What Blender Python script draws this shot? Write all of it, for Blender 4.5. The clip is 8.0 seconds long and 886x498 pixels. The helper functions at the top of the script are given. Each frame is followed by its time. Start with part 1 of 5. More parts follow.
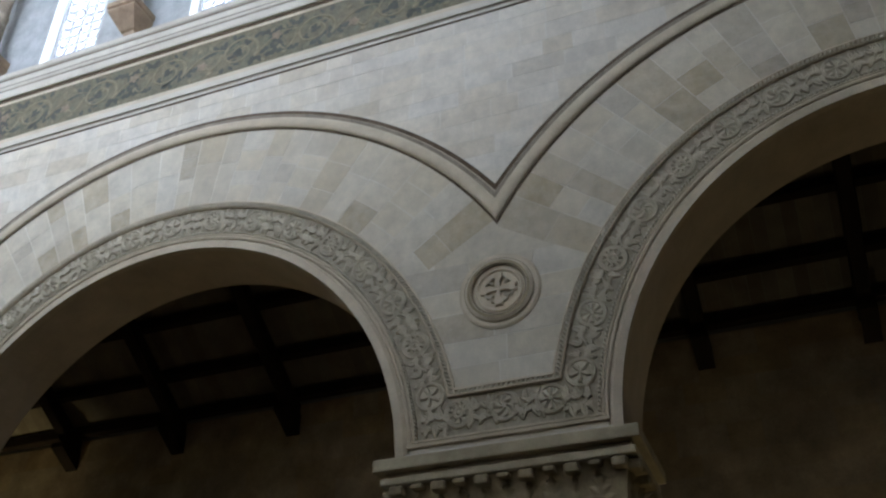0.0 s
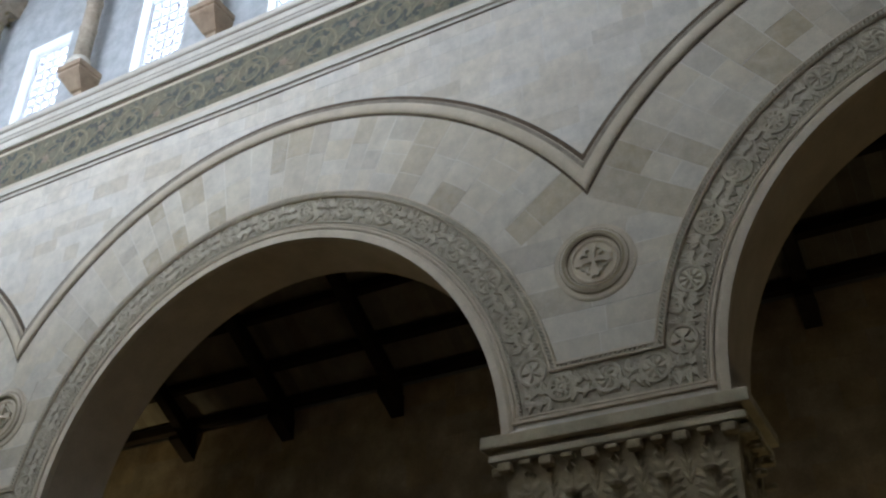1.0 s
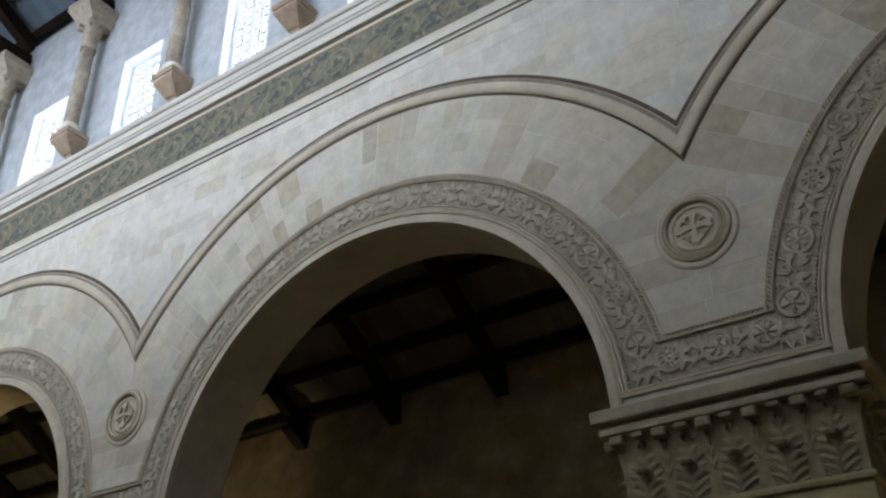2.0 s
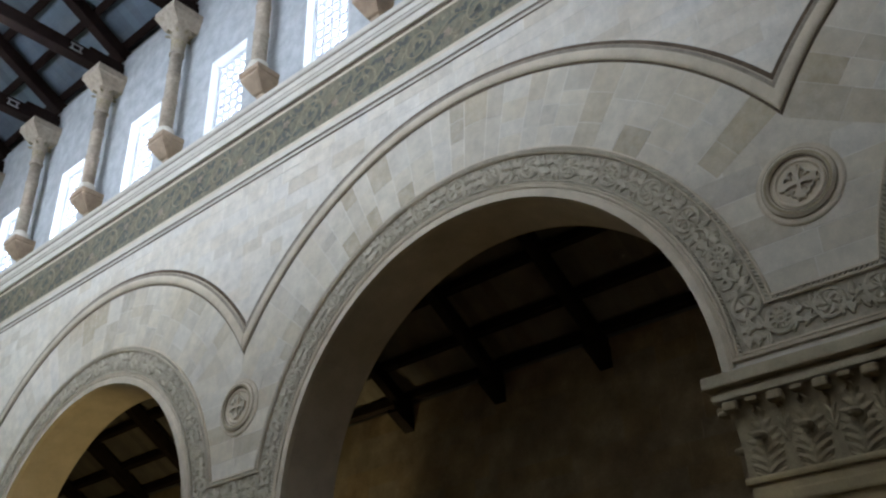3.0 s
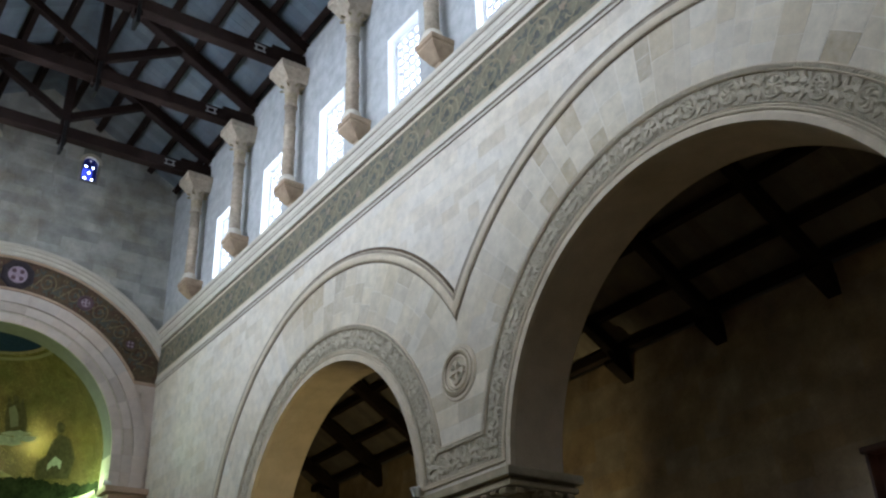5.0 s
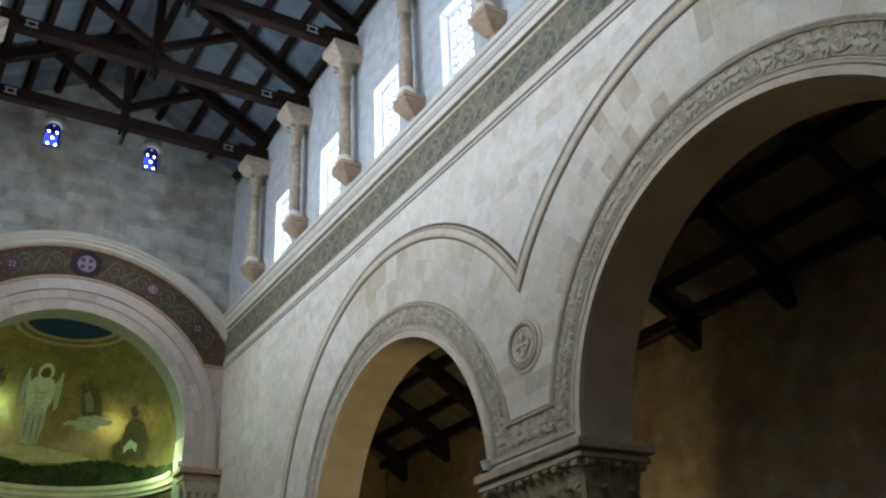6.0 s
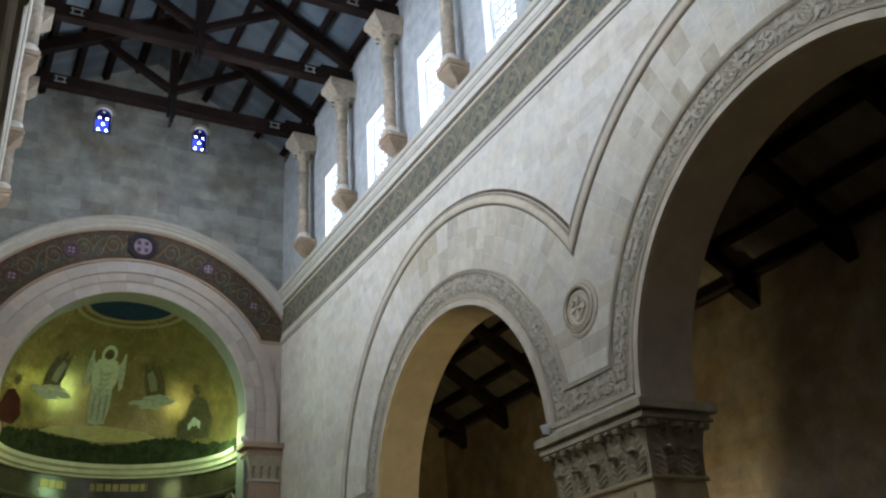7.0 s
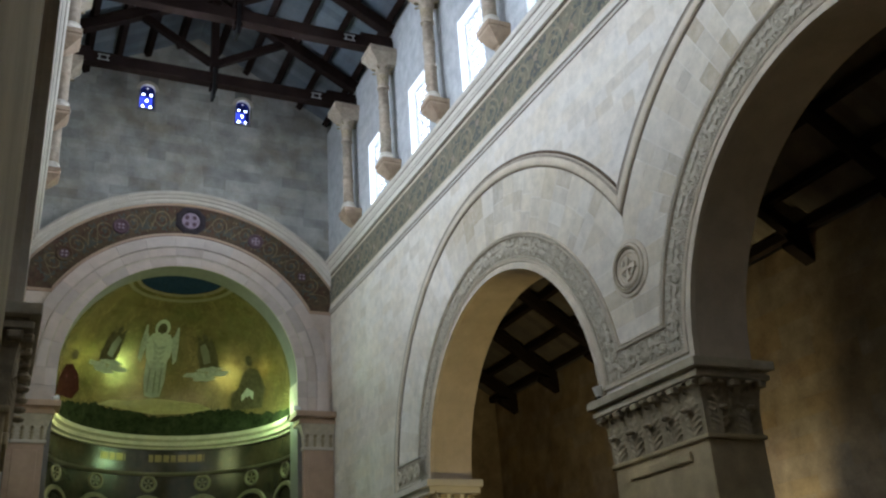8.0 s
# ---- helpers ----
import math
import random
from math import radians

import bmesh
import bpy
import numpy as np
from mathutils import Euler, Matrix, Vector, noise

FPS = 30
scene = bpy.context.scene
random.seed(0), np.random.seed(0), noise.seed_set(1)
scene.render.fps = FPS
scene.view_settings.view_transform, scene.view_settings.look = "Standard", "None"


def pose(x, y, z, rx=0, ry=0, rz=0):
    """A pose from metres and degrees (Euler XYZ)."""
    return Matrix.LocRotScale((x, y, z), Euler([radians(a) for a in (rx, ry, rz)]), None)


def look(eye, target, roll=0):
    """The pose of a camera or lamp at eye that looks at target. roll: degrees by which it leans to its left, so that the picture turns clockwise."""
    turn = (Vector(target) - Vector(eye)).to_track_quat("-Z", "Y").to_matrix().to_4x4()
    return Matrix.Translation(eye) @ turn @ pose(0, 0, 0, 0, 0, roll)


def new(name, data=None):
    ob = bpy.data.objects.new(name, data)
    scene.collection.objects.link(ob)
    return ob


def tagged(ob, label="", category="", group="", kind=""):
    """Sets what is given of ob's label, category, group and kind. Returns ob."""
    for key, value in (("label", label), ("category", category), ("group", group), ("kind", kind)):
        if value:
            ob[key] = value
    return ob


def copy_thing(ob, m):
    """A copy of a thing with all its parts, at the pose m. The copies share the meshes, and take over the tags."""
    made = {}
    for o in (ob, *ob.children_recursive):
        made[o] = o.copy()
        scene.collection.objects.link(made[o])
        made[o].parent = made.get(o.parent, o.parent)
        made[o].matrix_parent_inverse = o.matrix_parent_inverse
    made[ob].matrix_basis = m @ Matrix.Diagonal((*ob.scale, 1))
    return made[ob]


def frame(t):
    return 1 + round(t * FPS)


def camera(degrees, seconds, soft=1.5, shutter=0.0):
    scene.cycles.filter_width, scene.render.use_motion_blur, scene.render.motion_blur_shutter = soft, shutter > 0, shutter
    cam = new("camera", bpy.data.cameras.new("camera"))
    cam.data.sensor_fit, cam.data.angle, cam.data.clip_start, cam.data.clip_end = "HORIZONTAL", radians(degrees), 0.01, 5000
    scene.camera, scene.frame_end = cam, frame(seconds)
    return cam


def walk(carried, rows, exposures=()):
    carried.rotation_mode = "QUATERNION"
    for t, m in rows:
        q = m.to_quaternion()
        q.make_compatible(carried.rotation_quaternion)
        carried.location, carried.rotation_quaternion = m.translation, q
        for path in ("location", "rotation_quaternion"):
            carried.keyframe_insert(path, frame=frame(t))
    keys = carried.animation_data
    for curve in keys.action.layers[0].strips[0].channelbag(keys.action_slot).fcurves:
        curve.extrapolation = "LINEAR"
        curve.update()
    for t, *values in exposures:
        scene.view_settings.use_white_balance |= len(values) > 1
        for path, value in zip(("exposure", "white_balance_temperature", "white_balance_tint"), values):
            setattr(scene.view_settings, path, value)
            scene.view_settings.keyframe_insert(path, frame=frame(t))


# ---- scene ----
cam = camera(50.5, 8.0, soft=2.3)
PATH = [
    (0.0, look((-4.854, -0.015, 1.696), (2.935, 2.964, 7.215), -0.26)),
    (0.5, look((-4.867, -0.030, 1.704), (2.802, 3.411, 7.122), -0.37)),
    (1.0, look((-4.904, 0.014, 1.709), (2.621, 3.908, 7.020), -0.78)),
    (1.5, look((-4.937, 0.030, 1.703), (2.397, 4.376, 6.930), -0.92)),
    (3.0, look((-4.957, 0.159, 1.660), (1.644, 5.766, 6.660), -1.64)),
    (3.5, look((-4.959, 0.162, 1.657), (1.340, 6.179, 6.568), -2.03)),
    (4.0, look((-4.967, 0.161, 1.663), (0.965, 6.598, 6.498), -2.53)),
    (4.5, look((-4.962, 0.178, 1.672), (0.651, 6.927, 6.464), -2.53)),
    (5.0, look((-4.962, 0.405, 1.697), (0.271, 7.525, 6.380), -2.34)),
    (6.5, look((-4.997, 0.554, 1.671), (-0.379, 8.271, 6.045), -3.11)),
    (7.0, look((-4.991, 0.622, 1.651), (-0.607, 8.549, 5.886), -3.59)),
    (7.5, look((-4.955, 0.737, 1.636), (-0.810, 8.843, 5.774), -3.49)),
    (8.0, look((-4.941, 0.781, 1.637), (-0.945, 9.049, 5.597), -3.98)),
]
walk(cam, PATH, exposures=[(0.0, 0.12), (3.0, 0.0), (8.0, 0.0)])

# ---- daylight ----
world = bpy.data.worlds.new("sky")
scene.world = world
world.use_nodes = True
wn = world.node_tree.nodes
sky = wn.new("ShaderNodeTexSky")
sky.sky_type = "NISHITA"
sky.sun_disc = False
sky.sun_elevation, sky.sun_rotation = radians(48), radians(250)
wn["Background"].inputs[1].default_value = 0.12
world.node_tree.links.new(sky.outputs[0], wn["Background"].inputs[0])
sun = new("sun", bpy.data.lights.new("sun", "SUN"))
sun.data.energy, sun.data.angle, sun.data.color = 2.0, radians(0.6), (1.0, 0.95, 0.88)
sun.matrix_world = look((0, 0, 60), (-14, 34, 0))

# ---- the plan, in metres ----
HALF = 5.0            # nave walls stand at x = -5 and x = 5
THICK = 1.12          # arcade wall
BAY = 10.64
MID = BAY / 2
CENTRES = (-12.98, -2.34, 8.30, 18.94)     # arch centres along the nave
PIERS = (-7.66, 2.98, 13.62)
SPRING, R_OPEN, R_OUT = 5.72, 3.96, 4.78
R_HOOD0, R_HOOD1 = 6.18, 6.57
EAST, WEST = 30.9, -14.0
FRIEZE0, FRIEZE1 = 12.96, 14.95
WALL_TOP, RIDGE = 20.35, 23.5
COL_Y = [27.66 - 3.53 * k for k in range(12)]
WIN_Y = [y + 1.72 for y in COL_Y[1:]]
WIN_NORTH = [y for y in WIN_Y if y > 0.0]      # openings further west are left out, unseen, to dim the near piers
WIN_Z0, WIN_Z1, WIN_W = 15.02, 17.45, 1.38
AISLE = 11.0


# ---- small helpers ----
PLACE = {}


def put(ob, parent, m):
    """Hang ob under parent, with m as its pose in the world."""
    PLACE[ob.name] = m
    if parent is not None:
        ob.parent = parent
        ob.matrix_parent_inverse = PLACE[parent.name].inverted()
    ob.matrix_basis = m
    return ob


def thing(name, m=None, label="", category="", group="", kind=""):
    ob = new(name)
    ob.empty_display_size = 0.2
    put(ob, None, m or Matrix())
    return tagged(ob, label, category, group, kind)


def mesh_of(name, bm, material, smooth=False):
    bmesh.ops.recalc_face_normals(bm, faces=bm.faces)
    me = bpy.data.meshes.new(name)
    for f in bm.faces:
        f.smooth = smooth
    bm.to_mesh(me)
    bm.free()
    me.materials.append(material)
    return me


def part(name, bm, material, parent, label="", m=None, smooth=False):
    ob = new(name, mesh_of(name, bm, material, smooth))
    put(ob, parent, m or PLACE[parent.name])
    if label:
        ob["label"] = label
    return ob


def piece(name, me, parent, m):
    return put(new(name, me), parent, m)


def solo(name, bm, material, label, category, kind="", group="", m=None, smooth=False):
    ob = new(name, mesh_of(name, bm, material, smooth))
    put(ob, None, m or Matrix())
    return tagged(ob, label, category, group, kind)


def box(bm, x0, x1, y0, y1, z0, z1, bevel=0.0):
    r = bmesh.ops.create_cube(bm, size=1.0, matrix=Matrix.LocRotScale(((x0 + x1) / 2, (y0 + y1) / 2, (z0 + z1) / 2), None, (abs(x1 - x0), abs(y1 - y0), abs(z1 - z0))))
    if bevel:
        edges = list({e for v in r["verts"] for e in v.link_edges})
        bmesh.ops.bevel(bm, geom=edges, offset=bevel, segments=2, profile=0.6, affect="EDGES")
    return bm


def beam(bm, a, b, wide, tall, up=(0, 0, 1), bevel=0.015):
    """A squared timber from a to b."""
    a, b = Vector(a), Vector(b)
    d = (b - a).normalized()
    side = d.cross(Vector(up)).normalized()
    top = side.cross(d)
    m = Matrix((side, d, top)).transposed().to_4x4()
    m.translation = (a + b) / 2
    r = bmesh.ops.create_cube(bm, size=1.0, matrix=m @ Matrix.Diagonal((wide, (b - a).length, tall, 1)))
    if bevel:
        edges = list({e for v in r["verts"] for e in v.link_edges})
        bmesh.ops.bevel(bm, geom=edges, offset=bevel, segments=1, affect="EDGES")
    return bm


def grid_faces(bm, rows, closed=False):
    """Quads between rows of points."""
    vs = [[bm.verts.new(p) for p in row] for row in rows]
    for a, b in zip(vs, vs[1:]):
        n = len(a)
        for i in range(n if closed else n - 1):
            j = (i + 1) % n
            try:
                bm.faces.new((a[i], a[j], b[j], b[i]))
            except ValueError:
                pass
    return vs


def lathe(bm, profile, n=20, centre=(0, 0), turn=0.0, square=False):
    """Turn a profile of (radius, z) about a vertical line."""
    rows = []
    for r, z in profile:
        row = []
        for k in range(n):
            a = 2 * math.pi * k / n + turn
            row.append((centre[0] + r * math.cos(a), centre[1] + r * math.sin(a), z))
        rows.append(row)
    vs = grid_faces(bm, rows, closed=True)
    bm.faces.new(vs[0][::-1])
    bm.faces.new(vs[-1])
    return bm


def arc_sweep(bm, profile, a0=0.0, a1=math.pi, n=64, clip0=None, clip1=None, close=True):
    """Sweep a closed profile of (radius, depth proud of the wall) round the x axis through the origin.
    clip0, clip1: the y at which the end of each radius is mitred."""
    rows = []
    for k in range(n + 1):
        row = []
        for r, w in profile:
            s0 = math.acos(min(1, clip0 / r)) if clip0 else a0
            s1 = math.pi - math.acos(min(1, clip1 / r)) if clip1 else a1
            a = s0 + (s1 - s0) * k / n
            row.append((-w, r * math.cos(a), r * math.sin(a)))
        rows.append(row)
    vs = grid_faces(bm, rows, closed=close)
    if close:
        bm.faces.new(vs[0])
        bm.faces.new(vs[-1][::-1])
    return bm


def run(bm, profile, y0, y1):
    """Sweep a closed profile of (z, depth proud of the wall) straight along y."""
    vs = grid_faces(bm, [[(-w, y, z) for z, w in profile] for y in (y0, y1)], closed=True)
    bm.faces.new(vs[0])
    bm.faces.new(vs[1][::-1])
    return bm


def slab(bm, outline, depth, back=0.0, taper=0.0):
    """A flat-faced piece: outline of (u, v), raised from back to depth along w."""
    n = len(outline)
    cu = sum(p[0] for p in outline) / n
    cv = sum(p[1] for p in outline) / n
    low = [bm.verts.new((u, v, back)) for u, v in outline]
    top = [bm.verts.new((cu + (u - cu) * (1 - taper), cv + (v - cv) * (1 - taper), depth)) for u, v in outline]
    bm.faces.new(top)
    for i in range(n):
        j = (i + 1) % n
        bm.faces.new((low[i], low[j], top[j], top[i]))
    return bm


def ribbon(bm, pts, width, depth, back=0.0):
    """A raised band of (u, v) points; width may vary along it."""
    n = len(pts)
    rows = []
    for i, p in enumerate(pts):
        a, b = pts[max(0, i - 1)], pts[min(n - 1, i + 1)]
        d = Vector((b[0] - a[0], b[1] - a[1]))
        d.normalize()
        wd = (width(i / (n - 1)) if callable(width) else width) / 2
        nx, ny = -d.y * wd, d.x * wd
        rows.append([(p[0] + nx, p[1] + ny, back), (p[0] + nx * 0.7, p[1] + ny * 0.7, depth), (p[0] - nx * 0.7, p[1] - ny * 0.7, depth), (p[0] - nx, p[1] - ny, back)])
    grid_faces(bm, rows)
    return bm


# carved pieces lie in (u, v) with w towards the viewer; this lays them on the nave face of a wall
ON_WALL = Matrix(((0, 0, -1, 0), (-1, 0, 0, 0), (0, 1, 0, 0), (0, 0, 0, 1)))


def on_wall(y, z, w=0.0, turn=0.0):
    return Matrix.Translation((-w, y, z)) @ ON_WALL @ Matrix.Rotation(turn, 4, "Z")


def side_pose(side, y, z=0.0, x=HALF):
    """side 1: the south wall, -1: the north wall."""
    m = Matrix.Translation((side * x, y, z))
    return m if side > 0 else m @ Matrix.Rotation(math.pi, 4, "Z")


# ---- materials ----
def material(name, colour, rough=0.8, metal=0.0, vary=0.12, scale=3.0, fine=40.0, bump=0.25, tint=None, tint_scale=0.7, tint_amount=0.4,
             pieces="", spread=0.2, stretch=(1, 1, 1), specks=None, worn=None):
    """A procedural surface: two scales of tone, a second tint in patches, and fine relief."""
    mat = bpy.data.materials.new(name)
    mat.use_nodes = True
    nt = mat.node_tree
    nodes, links = nt.nodes, nt.links
    bsdf = nodes["Principled BSDF"]
    bsdf.inputs["Roughness"].default_value = rough
    bsdf.inputs["Metallic"].default_value = metal
    geo = nodes.new("ShaderNodeNewGeometry")
    mapping = nodes.new("ShaderNodeMapping")
    mapping.inputs["Scale"].default_value = stretch
    links.new(geo.outputs["Position"], mapping.inputs["Vector"])

    def noise_node(s, detail=6.0, r=0.6):
        n = nodes.new("ShaderNodeTexNoise")
        n.inputs["Scale"].default_value = s
        n.inputs["Detail"].default_value = detail
        n.inputs["Roughness"].default_value = r
        links.new(mapping.outputs[0], n.inputs["Vector"])
        return n

    def mix(fac, a, b, mode="MIX"):
        m = nodes.new("ShaderNodeMix")
        m.data_type, m.blend_type = "RGBA", mode
        for sock, value in ((m.inputs[0], fac), (m.inputs[6], a), (m.inputs[7], b)):
            if isinstance(value, (tuple, float, int)):
                sock.default_value = value
            else:
                links.new(value, sock)
        return m.outputs[2]

    def span(src, lo, hi, a=0.0, b=1.0):
        m = nodes.new("ShaderNodeMapRange")
        m.inputs[1].default_value, m.inputs[2].default_value = lo, hi
        m.inputs[3].default_value, m.inputs[4].default_value = a, b
        links.new(src, m.inputs[0])
        return m.outputs[0]

    big, small = noise_node(scale), noise_node(fine, 4.0, 0.7)
    col = (*colour, 1.0)
    if tint:
        patch = noise_node(tint_scale, 4.0, 0.6)
        col = mix(span(patch.outputs["Fac"], 0.42, 0.68, 0.0, tint_amount), col, (*tint, 1.0))
    if pieces:
        src = nodes.new("ShaderNodeObjectInfo").outputs["Random"] if pieces == "object" else geo.outputs["Random Per Island"]
        hue = nodes.new("ShaderNodeHueSaturation")
        power = nodes.new("ShaderNodeMath")
        power.operation = "POWER"
        power.inputs[1].default_value = 2.2
        links.new(src, power.inputs[0])
        links.new(span(power.outputs[0], 0, 1, 1.06, 1.06 - 1.6 * spread), hue.inputs["Value"])
        if worn:
            stain = noise_node(5.0, 5.0, 0.65)
            blotch = nodes.new("ShaderNodeMath")
            blotch.operation = "MULTIPLY"
            links.new(span(power.outputs[0], 0.25, 1, 0.0, 0.95), blotch.inputs[0])
            links.new(span(stain.outputs["Fac"], 0.3, 0.6, 0.35, 1.0), blotch.inputs[1])
            col = mix(blotch.outputs[0], col, (*worn, 1.0))
        wn2 = nodes.new("ShaderNodeTexWhiteNoise")
        wn2.noise_dimensions = "1D"
        links.new(src, wn2.inputs["W"])
        links.new(span(wn2.outputs["Value"], 0, 1, 0.92, 1.25), hue.inputs["Saturation"])
        if isinstance(col, tuple):
            hue.inputs["Color"].default_value = col
        else:
            links.new(col, hue.inputs["Color"])
        col = hue.outputs[0]
    tone = span(big.outputs["Fac"], 0.3, 0.7, 1 - vary, 1 + vary)
    grain = span(small.outputs["Fac"], 0.3, 0.7, 1 - vary * 0.5, 1 + vary * 0.5)
    mul = nodes.new("ShaderNodeMath")
    mul.operation = "MULTIPLY"
    links.new(tone, mul.inputs[0])
    links.new(grain, mul.inputs[1])
    vm = nodes.new("ShaderNodeVectorMath")
    vm.operation = "SCALE"
    if isinstance(col, tuple):
        vm.inputs[0].default_value = col[:3]
    else:
        links.new(col, vm.inputs[0])
    links.new(mul.outputs[0], vm.inputs["Scale"])
    out = vm.outputs[0]
    if specks:
        vor = nodes.new("ShaderNodeTexVoronoi")
        vor.inputs["Scale"].default_value = specks[0]
        links.new(mapping.outputs[0], vor.inputs["Vector"])
        sep = nodes.new("ShaderNodeSeparateColor")
        links.new(vor.outputs["Color"], sep.inputs[0])
        out = mix(span(sep.outputs[0], 0.0, 1.0, 0.0, specks[2]), out, (*specks[1], 1.0))
    links.new(out, bsdf.inputs["Base Color"])
    links.new(span(small.outputs["Fac"], 0.3, 0.7, max(0.05, rough - 0.08), min(1, rough + 0.08)), bsdf.inputs["Roughness"])
    bp = nodes.new("ShaderNodeBump")
    bp.inputs["Strength"].default_value = bump
    bp.inputs["Distance"].default_value = 0.01
    add = nodes.new("ShaderNodeMath")
    links.new(big.outputs["Fac"], add.inputs[0])
    links.new(small.outputs["Fac"], add.inputs[1])
    links.new(add.outputs[0], bp.inputs["Height"])
    links.new(bp.outputs[0], bsdf.inputs["Normal"])
    return mat


OCHRE = (0.46, 0.37, 0.25)
stone = material("limestone", (0.74, 0.69, 0.60), 0.82, vary=0.10, scale=2.2, fine=35, tint=OCHRE, tint_amount=0.35)
# limestone toned darker and bluer to hold back the window light up here
upper_stone = material("upper limestone with dim blue light in its colour", (0.43, 0.435, 0.425), 0.85, vary=0.2, scale=3.0, fine=30, tint=(0.36, 0.34, 0.31), tint_amount=0.5)
# capitals are this dark because their shade is put into the colour
capital_stone = material("grimy carved limestone with shade in its colour", (0.35, 0.28, 0.17), 0.92, vary=0.25, scale=7, fine=60, bump=0.5, tint=(0.26, 0.205, 0.135), tint_scale=4, tint_amount=0.45)
stone_piece = material("limestone block", (0.60, 0.54, 0.44), 0.82, vary=0.13, scale=4.5, fine=35, tint=OCHRE, tint_amount=0.25, pieces="object", spread=0.075, worn=(0.45, 0.375, 0.265))
stone_joined = material("limestone blocks", (0.67, 0.61, 0.52), 0.82, vary=0.13, scale=4.5, fine=35, tint=OCHRE, tint_amount=0.25, pieces="island", spread=0.04, worn=(0.585, 0.515, 0.415))
carved = material("carved limestone", (0.56, 0.495, 0.375), 0.85, vary=0.14, scale=6, fine=60, bump=0.4, tint=(0.33, 0.28, 0.21), tint_scale=4, tint_amount=0.35)
# sunk ground is coloured darker to deepen the shade between the carvings
field = material("carved ground with shade in its colour", (0.40, 0.34, 0.25), 0.9, vary=0.22, scale=14, fine=70, bump=0.6)
# tan carries the warm lamp light low on the piers
tan_stone = material("pier limestone with warm light in its tan", (0.44, 0.34, 0.18), 0.88, vary=0.18, scale=2.5, fine=35, tint=(0.40, 0.31, 0.19), tint_amount=0.5)
abacus_stone = material("grey-buff abacus limestone", (0.44, 0.37, 0.25), 0.88, vary=0.18, scale=3, fine=40, tint=(0.34, 0.28, 0.18), tint_scale=2.0, tint_amount=0.5)
buff_stone = material("buff moulding limestone", (0.60, 0.505, 0.37), 0.8, vary=0.12, scale=3, fine=40, tint=(0.45, 0.36, 0.25), tint_amount=0.4)
moulding = material("dressed limestone", (0.60, 0.545, 0.455), 0.75, vary=0.07, scale=3, fine=40, tint=OCHRE, tint_amount=0.2)
soffit = material("soffit limestone", (0.56, 0.45, 0.325), 0.85, vary=0.12, scale=2, fine=30, tint=(0.42, 0.325, 0.20), tint_amount=0.4)
grey_stone = material("grey limestone blocks", (0.44, 0.43, 0.39), 0.88, vary=0.28, scale=1.3, fine=25, tint=(0.29, 0.25, 0.19), tint_amount=0.7, pieces="island", spread=0.15)
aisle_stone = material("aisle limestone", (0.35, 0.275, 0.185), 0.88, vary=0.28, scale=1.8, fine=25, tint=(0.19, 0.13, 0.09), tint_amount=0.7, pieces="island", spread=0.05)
pink_stone = material("pinkish limestone", (0.50, 0.345, 0.235), 0.8, vary=0.10, scale=3, fine=40, tint=(0.40, 0.28, 0.22), tint_amount=0.4)
column_stone = material("column limestone", (0.36, 0.295, 0.22), 0.8, vary=0.26, scale=9, fine=45, tint=(0.40, 0.28, 0.19), tint_amount=0.5)
# this brown holds the shade of corbels standing against the bright windows
backlit_stone = material("corbel stone with backlit shade in its brown", (0.35, 0.25, 0.165), 0.85, vary=0.22, scale=5, fine=45, tint=(0.26, 0.16, 0.10), tint_amount=0.5)
timber = material("dark stained timber", (0.015, 0.008, 0.006), 0.9, vary=0.3, scale=2, fine=50, bump=0.3)
aisle_timber = material("black stained timber", (0.022, 0.014, 0.010), 0.7, vary=0.3, scale=2, fine=50)
board = material("pale roof boards", (0.115, 0.138, 0.158), 0.85, vary=0.22, scale=1.2, fine=20, tint=(0.22, 0.22, 0.22), tint_amount=0.5, pieces="island", spread=0.15, stretch=(1, 0.3, 1))
aisle_board = material("brown ceiling boards", (0.15, 0.125, 0.10), 0.85, vary=0.25, scale=1.5, fine=25, pieces="island", spread=0.2)
iron = material("pale iron strap", (0.45, 0.44, 0.42), 0.5, metal=0.6, vary=0.1)
dark_iron = material("black iron", (0.02, 0.02, 0.02), 0.5, metal=0.8)
mosaic_green = material("green mosaic", (0.155, 0.125, 0.080), 0.75, vary=0.4, scale=8, fine=60, tint=(0.092, 0.10, 0.072), tint_scale=2.4, tint_amount=0.85, specks=(45, (0.24, 0.21, 0.12), 0.3))
mosaic_gold = material("gold mosaic scroll", (0.225, 0.185, 0.115), 0.6, metal=0.0, vary=0.25, scale=9, fine=60, specks=(60, (0.16, 0.13, 0.06), 0.5))
mosaic_bronze = material("dull bronze mosaic scroll", (0.20, 0.15, 0.07), 0.6, vary=0.3, scale=9, fine=60, specks=(60, (0.07, 0.05, 0.03), 0.5))
mosaic_olive = material("olive mosaic leaves", (0.070, 0.068, 0.052), 0.7, vary=0.3, scale=9, fine=60, specks=(50, (0.07, 0.09, 0.07), 0.5))
mosaic_rose = material("rose mosaic", (0.21, 0.155, 0.10), 0.5, vary=0.25, scale=9, fine=60)
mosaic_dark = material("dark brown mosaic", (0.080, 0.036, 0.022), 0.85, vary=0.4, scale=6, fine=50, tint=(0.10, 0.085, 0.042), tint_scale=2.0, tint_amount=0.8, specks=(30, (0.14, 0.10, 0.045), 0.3))
